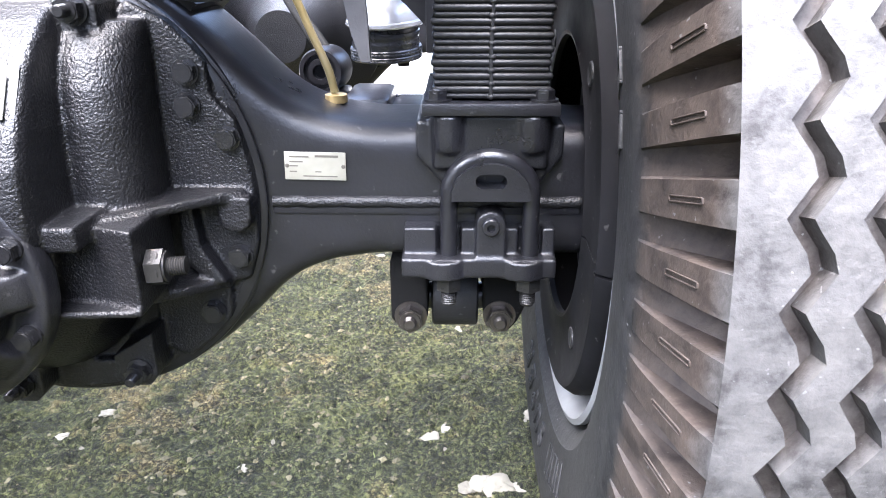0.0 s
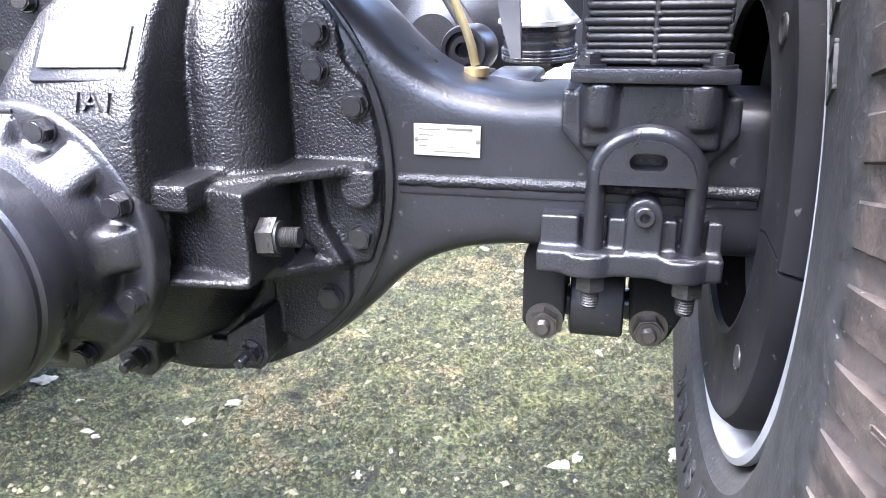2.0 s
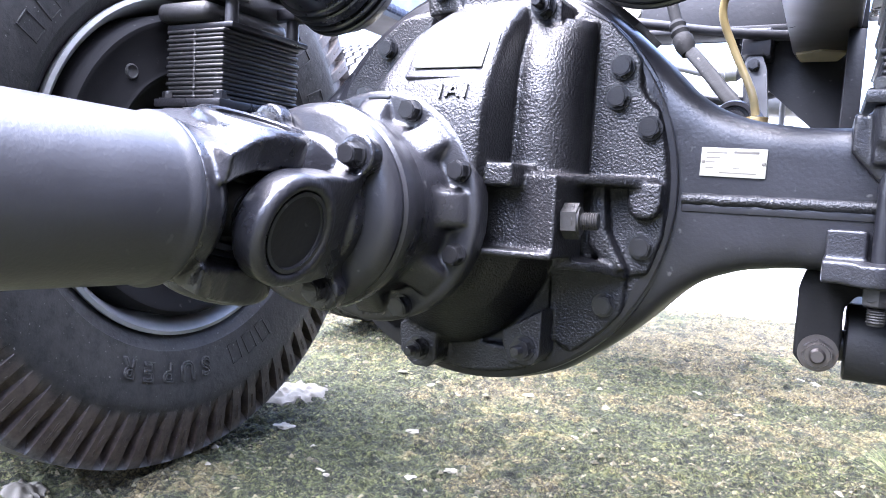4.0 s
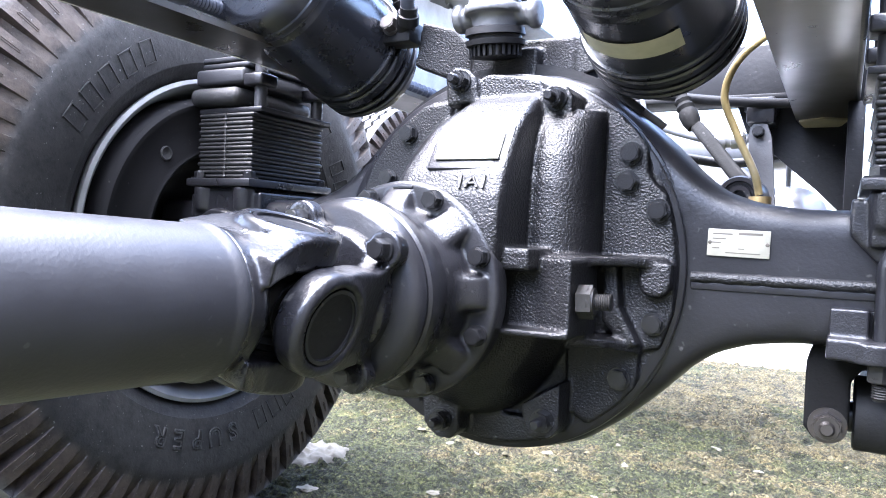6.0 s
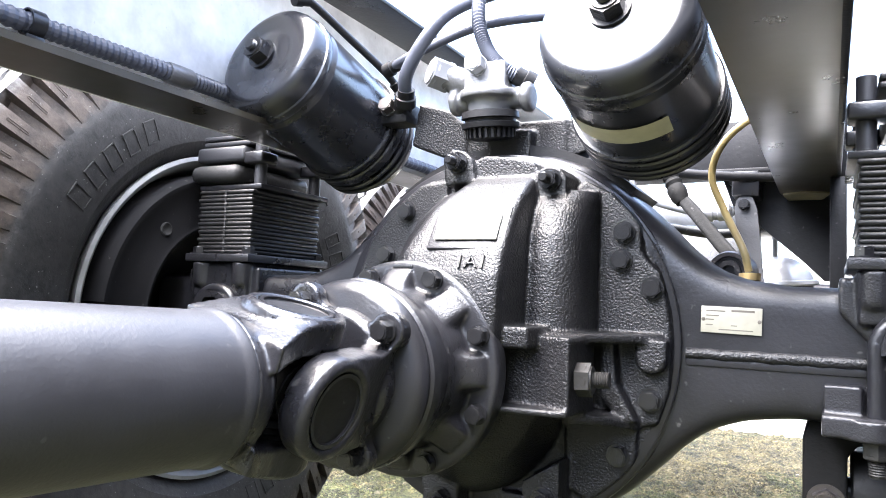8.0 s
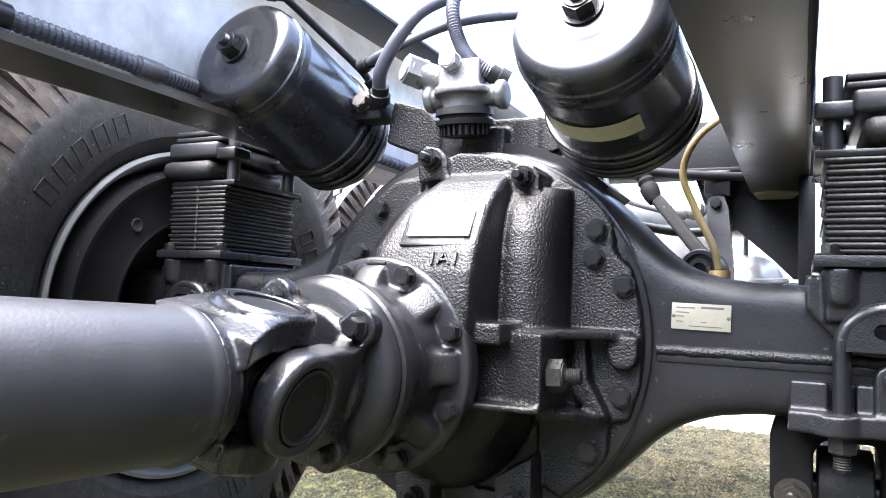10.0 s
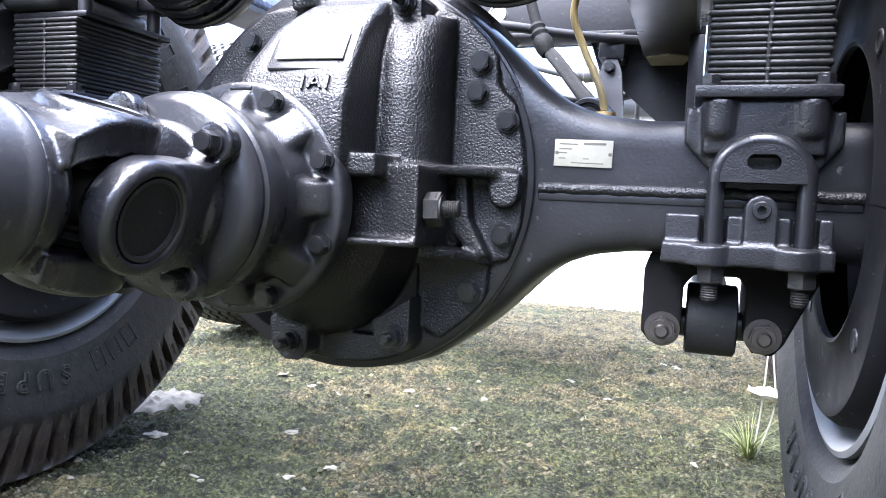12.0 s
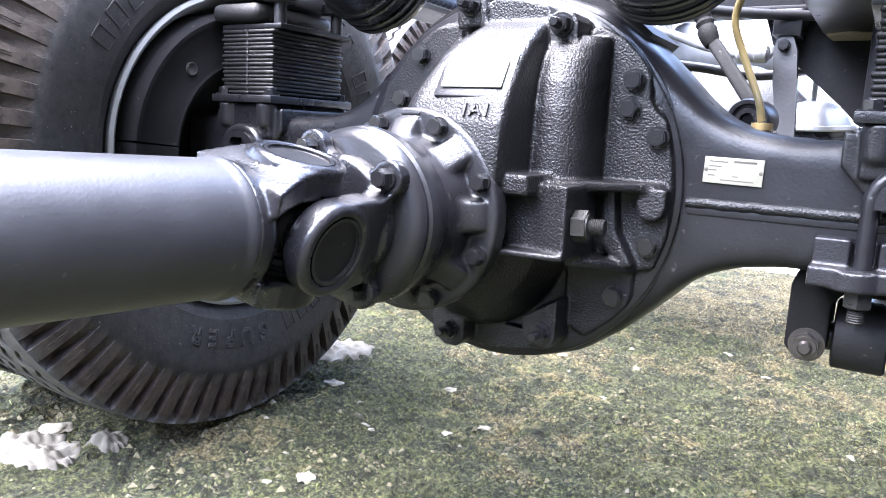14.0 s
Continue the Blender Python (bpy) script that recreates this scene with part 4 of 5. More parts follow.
def tyre_mesh(width=0.24):
    side = [(0.039, 0.2585), (0.032, 0.264), (0.023, 0.270), (0.018, 0.276), (0.0165, 0.277), (0.0125, 0.286), (0.0110, 0.287), (0.008, 0.300), (0.003, 0.325), (0.0005, 0.348), (0.0, 0.365), (0.0005, 0.376), (0.0018, 0.379),
            (0.002, 0.382), (0.0038, 0.396), (0.0062, 0.408), (0.008, 0.415), (0.0118, 0.430), (0.016, 0.446), (0.0202, 0.459), (0.0215, 0.462), (0.024, 0.468)]
    lug = [0] * 13 + [0.001, 0.006, 0.011, 0.014, 0.021, 0.028, 0.033, 0.034, 0.0]
    cols = [(s, r, d, 0.0, 0.0) for (s, r), d in zip(side, lug)]
    for g in (0.0580, 0.0910, 0.1240, 0.1560, 0.1880):
        edge = 0.468 + 0.005 * (1 - ((g - 0.12) / 0.1) ** 2)
        for ds, dep in ((-0.0062, 0), (-0.0050, 0.013), (0.0050, 0.013), (0.0062, 0)):
            cols.append((g + ds, edge, 0, dep, 1.0))
    cols += [(width - s, r, d, 0.0, 0.0) for (s, r), d in zip(side[::-1], lug[::-1])]
    n = PITCH * CELLS
    step = (0, 0, 0, 0, 0, 1, 0.95, 0.72)
    share = (0, 0.13, 0.26, 0.39, 0.52, 0.55, 0.75, 0.965)
    vs = []
    for k in range(n):
        turn = k // CELLS + share[k % CELLS]
        a = turn * math.tau / PITCH
        c = step[k % CELLS]
        z = 0.0075 * tri(turn + 0.1)
        for s, r, d, dep, zig in cols:
            inward = d * c
            away = 0.55 * inward if s < width / 2 else -0.55 * inward
            rr = r - dep - 0.55 * inward
            vs.append((s + zig * z + away, rr * math.cos(a), rr * math.sin(a)))
    w = len(cols)
    fs = [(k * w + i, k * w + i + 1, ((k + 1) % n) * w + i + 1, ((k + 1) % n) * w + i) for k in range(n) for i in range(w - 1)]
    me = bpy.data.meshes.new("tyre")
    me.from_pydata(vs, [], fs)
    me.materials.append(TYRE)
    bm = bmesh.new()
    bm.from_mesh(me)
    bmesh.ops.recalc_face_normals(bm, faces=bm.faces)
    bm.to_mesh(me)
    bm.free()
    smooth(me, 35)
    return me


def wheel(at, turn, label):
    ob = thing("wheel", (0, 0, 0), label, "wheel", "truck wheels")
    tyre = part("tyre", tyre_mesh(), TYRE, ob, "worn lugged truck tyre with dusty tread")
    mark = bmesh.new()
    p0, p1 = Vector((0.0086, 0.4165, 0)), Vector((0.0163, 0.4465, 0))
    long, lie = (p1 - p0).length, Matrix.Translation(p0) @ orient(p1 - p0)
    for w0, w1, z0, z1 in ((-0.0019, -0.0011, 0.001, long - 0.001), (0.0011, 0.0019, 0.001, long - 0.001), (-0.0014, 0.0014, 0, 0.0010), (-0.0014, 0.0014, long - 0.0010, long)):
        box(mark, -0.0012, 0.0012, w0, w1, z0, z1, 0.0003, m=lie)
    mark = to_mesh(mark, "lug_mark")
    for k in range(PITCH):
        part("lug_mark", mark, TYRE, tyre, "", Matrix.Rotation((k + 0.25) * math.tau / PITCH, 4, "X"))
    # one readable word; the rest of the sidewall's writing as plain bars
    def on_wall(a, r, lift=0.0):
        x = 0.008 - 0.2 * (r - 0.300)
        tip = math.degrees(math.atan(0.2))
        return Matrix.Rotation(radians(a), 4, "X") @ Matrix.Translation((x - lift, 0, r)) @ pose(0, 0, 0, 0, -tip, 0) @ pose(0, 0, 0, 90, 0, -90)
    for ch, a in zip("SUPER", (175.6, 182.4, 189.2, 196.0, 202.8)):
        letters(ch, 0.041, 0.0, on_wall(a, 0.318, 0.0006), TYRE, tyre, "raised_letter", outline=0.0020)
    block = bmesh.new()
    for x0, x1, y0, y1 in ((-0.012, -0.0098, -0.018, 0.018), (0.0098, 0.012, -0.018, 0.018), (-0.0098, 0.0098, 0.0158, 0.018), (-0.0098, 0.0098, -0.018, -0.0158)):
        box(block, x0, x1, y0, y1, -0.0015, 0.0010, 0.0004)
    block = to_mesh(block, "raised_bar")
    for a in (150.5, 157, 163.5, 20, 27, 34, 41, 48, 62, 69, 300, 307, 314, 321, 328):
        part("raised_bar", block, TYRE, tyre, "", on_wall(a, 0.319))
    bm = bmesh.new()
    rev(bm, (0, 0, 0), (1, 0, 0), [(0.030, 0.247), (0.022, 0.252), (0.018, 0.257), (0.020, 0.263), (0.026, 0.263), (0.034, 0.258), (0.056, 0.258), (0.18, 0.262), (0.21, 0.272), (0.222, 0.275), (0.226, 0.266), (0.215, 0.252),
                                   (0.18, 0.246), (0.16, 0.24), (0.15, 0.05), (0.14, 0.05), (0.14, 0.235), (0.06, 0.238)], 128, True)
    rim = part("rim", bm, RIMGREY, ob, "silver-grey steel rim")
    bm = bmesh.new()
    rev(bm, (0, 0, 0), (1, 0, 0), [(0.110, 0.0), (0.110, 0.100), (0.095, 0.120), (0.090, 0.190), (0.092, 0.224), (0.097, 0.230), (0.139, 0.230), (0.139, 0.0)], 96)
    part("brake_drum", bm, GREASE, ob, "dull black brake drum")
    # dust shield in two pressed halves, joined by clips
    profile = [(0.018, 0.147), (0.012, 0.148), (0.011, 0.152), (0.014, 0.157), (0.014, 0.214), (0.011, 0.218), (0.011, 0.225), (0.014, 0.228), (0.022, 0.233), (0.066, 0.2335), (0.066, 0.231), (0.024, 0.229), (0.017, 0.223), (0.017, 0.157)]
    for a0 in (5.0, 185.0):
        bm = bmesh.new()
        rings = [[bm.verts.new((x, r * math.cos(radians(a0 + 179.2 * i / 64)), r * math.sin(radians(a0 + 179.2 * i / 64)))) for x, r in profile] for i in range(65)]
        k = len(profile)
        for p, q in zip(rings, rings[1:]):
            for i in range(k):
                bm.faces.new((p[i], p[(i + 1) % k], q[(i + 1) % k], q[i]))
        bm.faces.new(rings[0])
        bm.faces.new(rings[-1][::-1])
        bmesh.ops.recalc_face_normals(bm, faces=bm.faces)
        shield = part("dust_shield", bm, SHIELD, ob, "pressed satin black dust shield")
        for a in (a0 + 42, a0 + 130):
            bm = bmesh.new()
            c = (0.014, 0.180 * math.cos(radians(a)), 0.180 * math.sin(radians(a)))
            rev(bm, c, (-1, 0, 0), [(-0.001, 0), (-0.001, 0.011), (0.0012, 0.011), (0.002, 0.009), (0.001, 0.0075), (0.001, 0)], 24)
            part("shield_plug", bm, RUBBER_PART, shield)
    ob.matrix_basis = Matrix.Translation(at) @ pose(0, 0, 0, 0, 0, turn)
    return ob


RW, DUAL, TANDEM = 0.113, 0.285, 1.30
right = wheel((RW, AY, AZ), 0, "truck wheel with a dusty lugged tyre and black drum")
for dy in (0.0, TANDEM):
    for side in (1, -1):
        for out in (0.0, DUAL):
            if (dy, side, out) != (0.0, 1, 0.0):
                copy_thing(right, Matrix.Translation((sx(side, RW + out + (0.085 if dy else 0.0)), AY + dy, AZ)) @ pose(0, 0, 0, 0, 0, 0 if side > 0 else 180))

# ---- brake chambers ----
def chamber(front, way, r, length, label, strip):
    """A brake chamber: dished front, clamp bands, cap over the spindle."""
    front, way = Vector(front), Vector(way).normalized()
    ob = thing("brake_chamber", front + way * length, label, "brake chamber", "brake chambers")
    bm = bmesh.new()
    rev(bm, front, way, [(-0.004, 0.0), (-0.004, 0.030), (-0.001, 0.036), (0.0, 0.045), (-0.002, 0.062), (0.0, r * 0.86), (0.004, r * 0.93), (0.012, r * 0.975), (0.026, r * 0.985), (0.0275, r * 1.012), (0.032, r * 1.02), (0.0365, r * 1.012), (0.038, r * 0.995), (0.044, r * 0.995), (0.046, r * 1.01), (0.049, r * 1.01), (0.051, r),
                         (length * 0.66, r), (length * 0.72, r * 1.0), (length * 0.74, r * 1.05), (length * 0.77, r * 1.06), (length * 0.79, r * 1.0), (length * 0.90, r * 0.93), (length * 0.97, r * 0.82), (length, r * 0.5), (length, 0.0)], 80)
    can = part("canister", bm, GLOSS, ob)
    for a in (0.66, 0.715, 0.80, 0.85):
        bm = bmesh.new()
        rev(bm, front + way * (length * a), way, [(0, r * 0.86), (0, r * 1.045), (0.002, r * 1.07), (0.005, r * 1.07), (0.007, r * 1.045), (0.007, r * 0.86)], 80, True)
        part("clamp_band", bm, GLOSS, ob)
    part("spindle_nut", bolt_mesh(0.030, 0.016, 1.4, 0.010), CAST_FINE, ob, "", Matrix.Translation(front - way * 0.004) @ orient(-way))
    if strip:
        a0, a1, z0, z1 = strip
        bm = bmesh.new()
        m = Matrix.Translation(front) @ orient(way)
        k = 14
        rows = []
        for z in (z0, z1):
            rows.append([bm.verts.new(m @ Vector(((r + 0.0012) * math.cos(a0 + (a1 - a0) * i / k), (r + 0.0012) * math.sin(a0 + (a1 - a0) * i / k), z))) for i in range(k + 1)])
        for i in range(k):
            bm.faces.new((rows[0][i], rows[0][i + 1], rows[1][i + 1], rows[1][i]))
        part("paper_label", bm, LABEL, ob, "yellowed paper label")
    return ob


chamber((-0.690, 0.600, 0.848), (0.06, 0.95, -0.30), 0.081, 0.27, "gloss black brake chamber with a dished end", None)
chamber((-0.222, 0.568, 0.822), (0.03, 0.93, -0.33), 0.0805, 0.205, "gloss black brake chamber with a paper label", (4.15, 5.45, 0.080, 0.107))

# bracket on the axle that carries the chambers
bracket = thing("chamber_bracket", (CX, 0.80, 0.70), "rough cast bracket that carries the brake chambers on the axle", "bracket")


def bracket_mesh():
    bm = bmesh.new()
    prism(bm, [(-0.56, 0.755), (-0.55, 0.815), (-0.50, 0.800), (-0.47, 0.775), (-0.33, 0.770), (-0.31, 0.795), (-0.25, 0.81), (-0.24, 0.745), (-0.33, 0.725), (-0.40, 0.735), (-0.48, 0.725)], 0.765, 0.80)
    box(bm, -0.47, -0.33, 0.76, 0.83, 0.70, 0.775)
    box(bm, -0.43, -0.37, 0.74, 0.82, 0.66, 0.76)
    return fused(bm, 0.003, 4, "bracket")


part("bracket_body", bracket_mesh(), CAST, bracket)
bm = bmesh.new()
arc = [(DIFF.x + 0.243 * math.cos(a), DIFF.z + 0.243 * math.sin(a)) for a in np.linspace(radians(48), radians(132), 25)]
prism(bm, arc + [(DIFF.x - 0.10, 0.62), (DIFF.x + 0.10, 0.62)], 0.742, 0.86)
part("bracket_foot", bm, GREASE, bracket)

VALVE = painted("dull_alloy", (0.17, 0.17, 0.175), 0.38, grain=0.3, grain_scale=260.0, dust=0.4, metal=0.5)
# breather valve with a knurled ring
valve = thing("relay_valve", (-0.435, 0.755, 0.775), "pale metal air valve with a knurled black ring and brass ports", "valve")
bm = bmesh.new()
rev(bm, (-0.412, 0.712, 0.742), (0, -0.15, 1), [(0, 0), (0, 0.026), (0.012, 0.028), (0.014, 0.0355), (0.020, 0.0365), (0.021, 0.032), (0.025, 0.032), (0.026, 0.0365), (0.034, 0.0355), (0.036, 0.028), (0.036, 0)], 48)
ring = part("knurled_ring", bm, GREASE, valve)
tooth = bmesh.new()
box(tooth, -0.0016, 0.0016, 0.0255, 0.0320, 0.001, 0.013)
tooth = to_mesh(tooth, "tooth")
for k in range(26):
    part("tooth", tooth, GREASE, ring, "", Matrix.Translation((-0.412, 0.712, 0.742)) @ orient((0, -0.15, 1)) @ pose(0, 0, 0, 0, 0, k * 360 / 26))
bm = bmesh.new()
cyl(bm, (-0.412, 0.709, 0.772), (-0.412, 0.706, 0.800), 0.027, 0.030, 36)
cyl(bm, (-0.412, 0.706, 0.792), (-0.412, 0.705, 0.802), 0.038, 0.038, 36)
box(bm, -0.442, -0.386, 0.690, 0.745, 0.798, 0.836)
cyl(bm, (-0.468, 0.712, 0.795), (-0.356, 0.712, 0.792), 0.014, n=28)
cyl(bm, (-0.466, 0.712, 0.795), (-0.456, 0.712, 0.795), 0.019, n=28)
cyl(bm, (-0.368, 0.712, 0.792), (-0.358, 0.712, 0.792), 0.019, n=28)
cyl(bm, (-0.440, 0.715, 0.815), (-0.480, 0.70, 0.828), 0.018, n=24)
part("valve_body", fused(bm, 0.0024, 3, "valve_body"), VALVE, valve)
part("port_nut", bolt_mesh(0.036, 0.022, 1.1), RIMGREY, valve, "large hexagonal port nut", Matrix.Translation((-0.472, 0.706, 0.826)) @ orient((-0.6, -0.7, 0.2)))
part("port_nut", bolt_mesh(0.022, 0.014, 1.2), RIMGREY, valve, "small port plug", Matrix.Translation((-0.424, 0.692, 0.832)) @ orient((0, -1, 0.1)))


def hose(name, pts, r, material, label, category="hose", ribs=0.0, steps=12, ends=True):
    ob = thing(name, pts[0], label, category)
    bm = bmesh.new()
    tube(bm, pts, r, 16, ribs, steps)
    part("hose_line", bm, material, ob, angle=60 if not ribs else 20)
    if ends:
        for p, q in ((pts[0], pts[1]), (pts[-1], pts[-2])):
            p, q = Vector(p), Vector(q)
            d = (q - p).normalized()
            bm = bmesh.new()
            rev(bm, p - d * 0.004, d, [(0, 0), (0, r * 1.5), (0.012, r * 1.5), (0.013, r * 1.25), (0.024, r * 1.25), (0.025, r), (0.025, 0)], 20)
            part("hose_fitting", bm, GREASE, ob)
    return ob


HOSE = painted("grey_blue_hose", (0.06, 0.065, 0.085), 0.42, grain=0.2, dust=0.3)
hose("air_hose", [(-0.365, 0.72, 0.812), (-0.395, 0.70, 0.830), (-0.425, 0.715, 0.865), (-0.445, 0.73, 0.92), (-0.46, 0.78, 1.02)], 0.0095, HOSE, "grey corrugated air hose that curves up from the valve", ribs=0.0016, steps=26)
hose("air_hose", [(-0.560, 0.745, 0.812), (-0.545, 0.72, 0.845), (-0.51, 0.715, 0.893), (-0.48, 0.74, 0.935), (-0.42, 0.84, 1.00)], 0.0095, HOSE, "smooth blue-grey air hose on a banjo fitting")
hose("air_pipe", [(-0.592, 0.745, 0.862), (-0.54, 0.74, 0.880), (-0.47, 0.80, 0.93), (-0.38, 0.90, 0.97)], 0.007, HOSE, "thin grey air pipe above the brake chamber", "pipe")
hose("breather_hose", [(-0.118, 0.800, 0.585), (-0.125, 0.800, 0.612), (-0.148, 0.815, 0.660), (-0.163, 0.82, 0.705), (-0.146, 0.82, 0.748), (-0.105, 0.84, 0.785), (-0.075, 0.92, 0.82), (-0.04, 1.05, 0.84)], 0.0044, YELLOW, "yellowed plastic breather hose from the axle housing", ends=False)
bm = bmesh.new()
rev(bm, (-0.117, 0.800, 0.556), (0, 0, 1), [(0, 0), (0, 0.012), (0.008, 0.012), (0.009, 0.009), (0.018, 0.009), (0.019, 0.012), (0.027, 0.012), (0.028, 0)], 18)
part("hose_union", bm, BRASS, axle, "brass breather union")
bm = bmesh.new()
box(bm, -0.121, -0.064, 0.850, 0.965, 0.530, 0.5700, 0.009)
box(bm, -0.066, -0.030, 0.850, 0.955, 0.530, 0.5570, 0.002)
part("stop_block", bm, BLACK, axle)

hose("brake_pipe", [(-0.655, 0.615, 0.925), (-0.650, 0.635, 0.930), (-0.625, 0.70, 0.895), (-0.600, 0.755, 0.860), (-0.590, 0.78, 0.835)], 0.0055, BLACK, "thin black brake pipe along the chamber", "pipe")
elbow = thing("hose_elbow", (-0.578, 0.765, 0.80), "black pipe elbow on the brake chamber", "elbow")
bm = bmesh.new()
box(bm, -0.606, -0.558, 0.745, 0.785, 0.785, 0.815, 0.004)
cyl(bm, (-0.575, 0.76, 0.80), (-0.560, 0.743, 0.822), 0.014)
part("elbow_body", bm, GREASE, elbow)
part("elbow_nut", bolt_mesh(0.020, 0.012, 1.3), STEEL, elbow, "", Matrix.Translation((-0.588, 0.747, 0.807)) @ orient((0, -1, 0.3)))

# ---- frame rails ----
RX = -0.028
for s in (1, -1):
    near = 0.10 if s > 0 else -1.6
    rail = thing("frame_rail", (sx(s, RX), AY, 0.757), "chassis rail, web pale grey on the left and black on the right, with a glossy black lower flange", "chassis rail", "chassis rails")
    bm = bmesh.new()
    box(bm, RX, RX + 0.008, near, 5.5, 0.757, 1.03, 0.003)
    # left web pale grey, right web black
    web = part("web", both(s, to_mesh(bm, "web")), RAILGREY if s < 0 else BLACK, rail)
    bm = bmesh.new()
    prism(bm, [(RX + 0.001, near), (RX + 0.001, 1.34), (RX - 0.014, 1.41), (RX - 0.034, 1.455), (RX - 0.054, 1.468), (RX - 0.072, 1.455), (RX - 0.084, 1.41), (RX - 0.089, 1.34), (RX - 0.089, near)], 0.757, 0.765, axis="z")
    part("lower_flange", both(s, to_mesh(bm, "flange")), FLANGE, rail)
    # added pale plate: bright yard mirrored in the flange's rounded end
    bm = bmesh.new()
    prism(bm, [(RX - 0.006, 1.345), (RX - 0.018, 1.41), (RX - 0.036, 1.450), (RX - 0.054, 1.461), (RX - 0.070, 1.450), (RX - 0.080, 1.41), (RX - 0.084, 1.345), (RX - 0.045, 1.325)], 0.7535, 0.7568, axis="z")
    part("reflection_tip", both(s, to_mesh(bm, "tip")), TIP, rail, "pale plate at the flange end that stands in for the yard's reflection")
    bm = bmesh.new()
    box(bm, RX - 0.089, RX + 0.001, near, 5.5, 1.022, 1.030, 0.003)
    part("upper_flange", both(s, to_mesh(bm, "flange")), BLACK, rail)
conduit = hose("cable_conduit", [(-0.757, -0.9, 0.806), (-0.757, 0.1, 0.804), (-0.757, 0.45, 0.806), (-0.757, 0.65, 0.806), (-0.757, 0.9, 0.802), (-0.757, 1.4, 0.80)], 0.0115, HOSE, "corrugated cable conduit clipped along the chassis rail", "conduit", ribs=0.0018, steps=60, ends=False)
bm = bmesh.new()
rev(bm, (-0.757, 0.500, 0.8062), (0, 1, 0), [(0, 0), (0, 0.0125), (0.003, 0.0132), (0.034, 0.0132), (0.037, 0.0125), (0.037, 0)], 24)
part("sleeve", bm, VALVE, conduit, "pale smooth sleeve")
for y in (0.33, 0.635):
    clip = thing("conduit_clip", (-0.765, y, 0.806), "small steel clip that holds the conduit on the rail", "clip", "conduit clips")
    bm = bmesh.new()
    rev(bm, (-0.757, y - 0.008, 0.8055), (0, 1, 0), [(0, 0.0125), (0, 0.0145), (0.016, 0.0145), (0.016, 0.0125)], 24, True)
    part("clip_band", bm, BLACK, clip)
    bm = bmesh.new()
    box(bm, -0.773, -0.750, y - 0.010, y + 0.010, 0.786, 0.792, 0.001)
    box(bm, -0.773, -0.768, y - 0.010, y + 0.010, 0.768, 0.792, 0.001)
    part("clip_foot", bm, BLACK, clip)
    part("bolt", SMALL, STEEL, clip, "", Matrix.Translation((-0.760, y, 0.786)) @ orient((0, 0, -1)))

# ---- gusset and cross-member between the axles ----
gusset = thing("frame_gusset", (-0.08, 1.3, 0.72), "black gusset plate hanging from the chassis rail", "gusset")
bm = bmesh.new()
prism(bm, [(-0.225, 0.80), (-0.207, 0.748), (-0.193, 0.738), (-0.080, 0.636), (-0.045, 0.600), (-0.022, 0.600), (-0.022, 0.80)], 1.42, 1.43)
part("gusset_plate", bm, GREASE, gusset)
bm = bmesh.new()
box(bm, -0.036, -0.012, 1.18, 1.42, 0.58, 0.7568, 0.003)
box(bm, -0.0195, -0.012, 1.18, 1.42, 0.7570, 0.93, 0.001)
part("edge_flange", bm, GREASE, gusset)
bolts(gusset, bolt_mesh(0.022, 0.014, 1.3, 0.016), [(-0.198, 1.395, 0.800), (-0.156, 1.395, 0.800)], (0, 0, -1), BLACK)

member = thing("cross_member", (CX, 1.44, 0.80), "black channel cross-member between the chassis rails", "cross member")
bm = bmesh.new()
box(bm, -0.765, -0.030, 1.44, 1.452, 0.80, 0.92, 0.002)
part("web", bm, GREASE, member)
bm = bmesh.new()
box(bm, -0.765, -0.030, 1.36, 1.44, 0.80, 0.810, 0.002)
part("channel_flange", bm, GREASE, member)
for x in (-0.64, -0.50):
    bm = bmesh.new()
    box(bm, x - 0.025, x + 0.025, 1.35, 1.38, 0.76, 0.85, 0.004)
    part("lug", bm, GREASE, member)

# ---- upper torque arms in the middle ----
arm = thing("upper_torque_rod", (-0.14, 0.92, 0.60), "black upper torque rod with a rubber-bushed eye", "torque rod")
bm = bmesh.new()
rev(bm, (-0.153, 0.915, 0.590), (0.12, 0.99, 0), [(0.004, 0), (0.004, 0.008), (-0.004, 0.009), (-0.004, 0.015), (0.001, 0.016), (0.001, 0.020), (-0.003, 0.021), (-0.003, 0.026), (0.002, 0.028), (0.044, 0.028), (0.048, 0.024), (0.048, 0)], 44)
part("rod_eye", bm, BLACK, arm)
bm = bmesh.new()
line = spline([(-0.150, 0.945, 0.608), (-0.178, 0.975, 0.640), (-0.208, 1.01, 0.676), (-0.235, 1.05, 0.706)], 8)
for off, r in ((-0.0055, 0.0048), (0.0055, 0.0048), (0.0, 0.0042)):
    tube(bm, [p + Vector((off * 0.75, 0, off * 0.66)) for p in line], r, 14, steps=2)
part("rod_bar", fused(bm, 0.003, 3, "rod_bar"), GRIME, arm)
bm = bmesh.new()
box(bm, -0.190, -0.122, 0.83, 0.965, 0.545, 0.567, 0.004)
part("rod_bracket", bm, BLACK, arm)
arm2 = thing("upper_torque_rod", (-0.30, 1.2, 0.76), "black link rod with clamped ball end", "torque rod")
bm = bmesh.new()
tube(bm, [(-0.300, 1.10, 0.86), (-0.278, 1.085, 0.800), (-0.258, 1.07, 0.745), (-0.240, 1.055, 0.712)], 0.0085, 16)
part("rod_bar", bm, GRIME, arm2)
bm = bmesh.new()
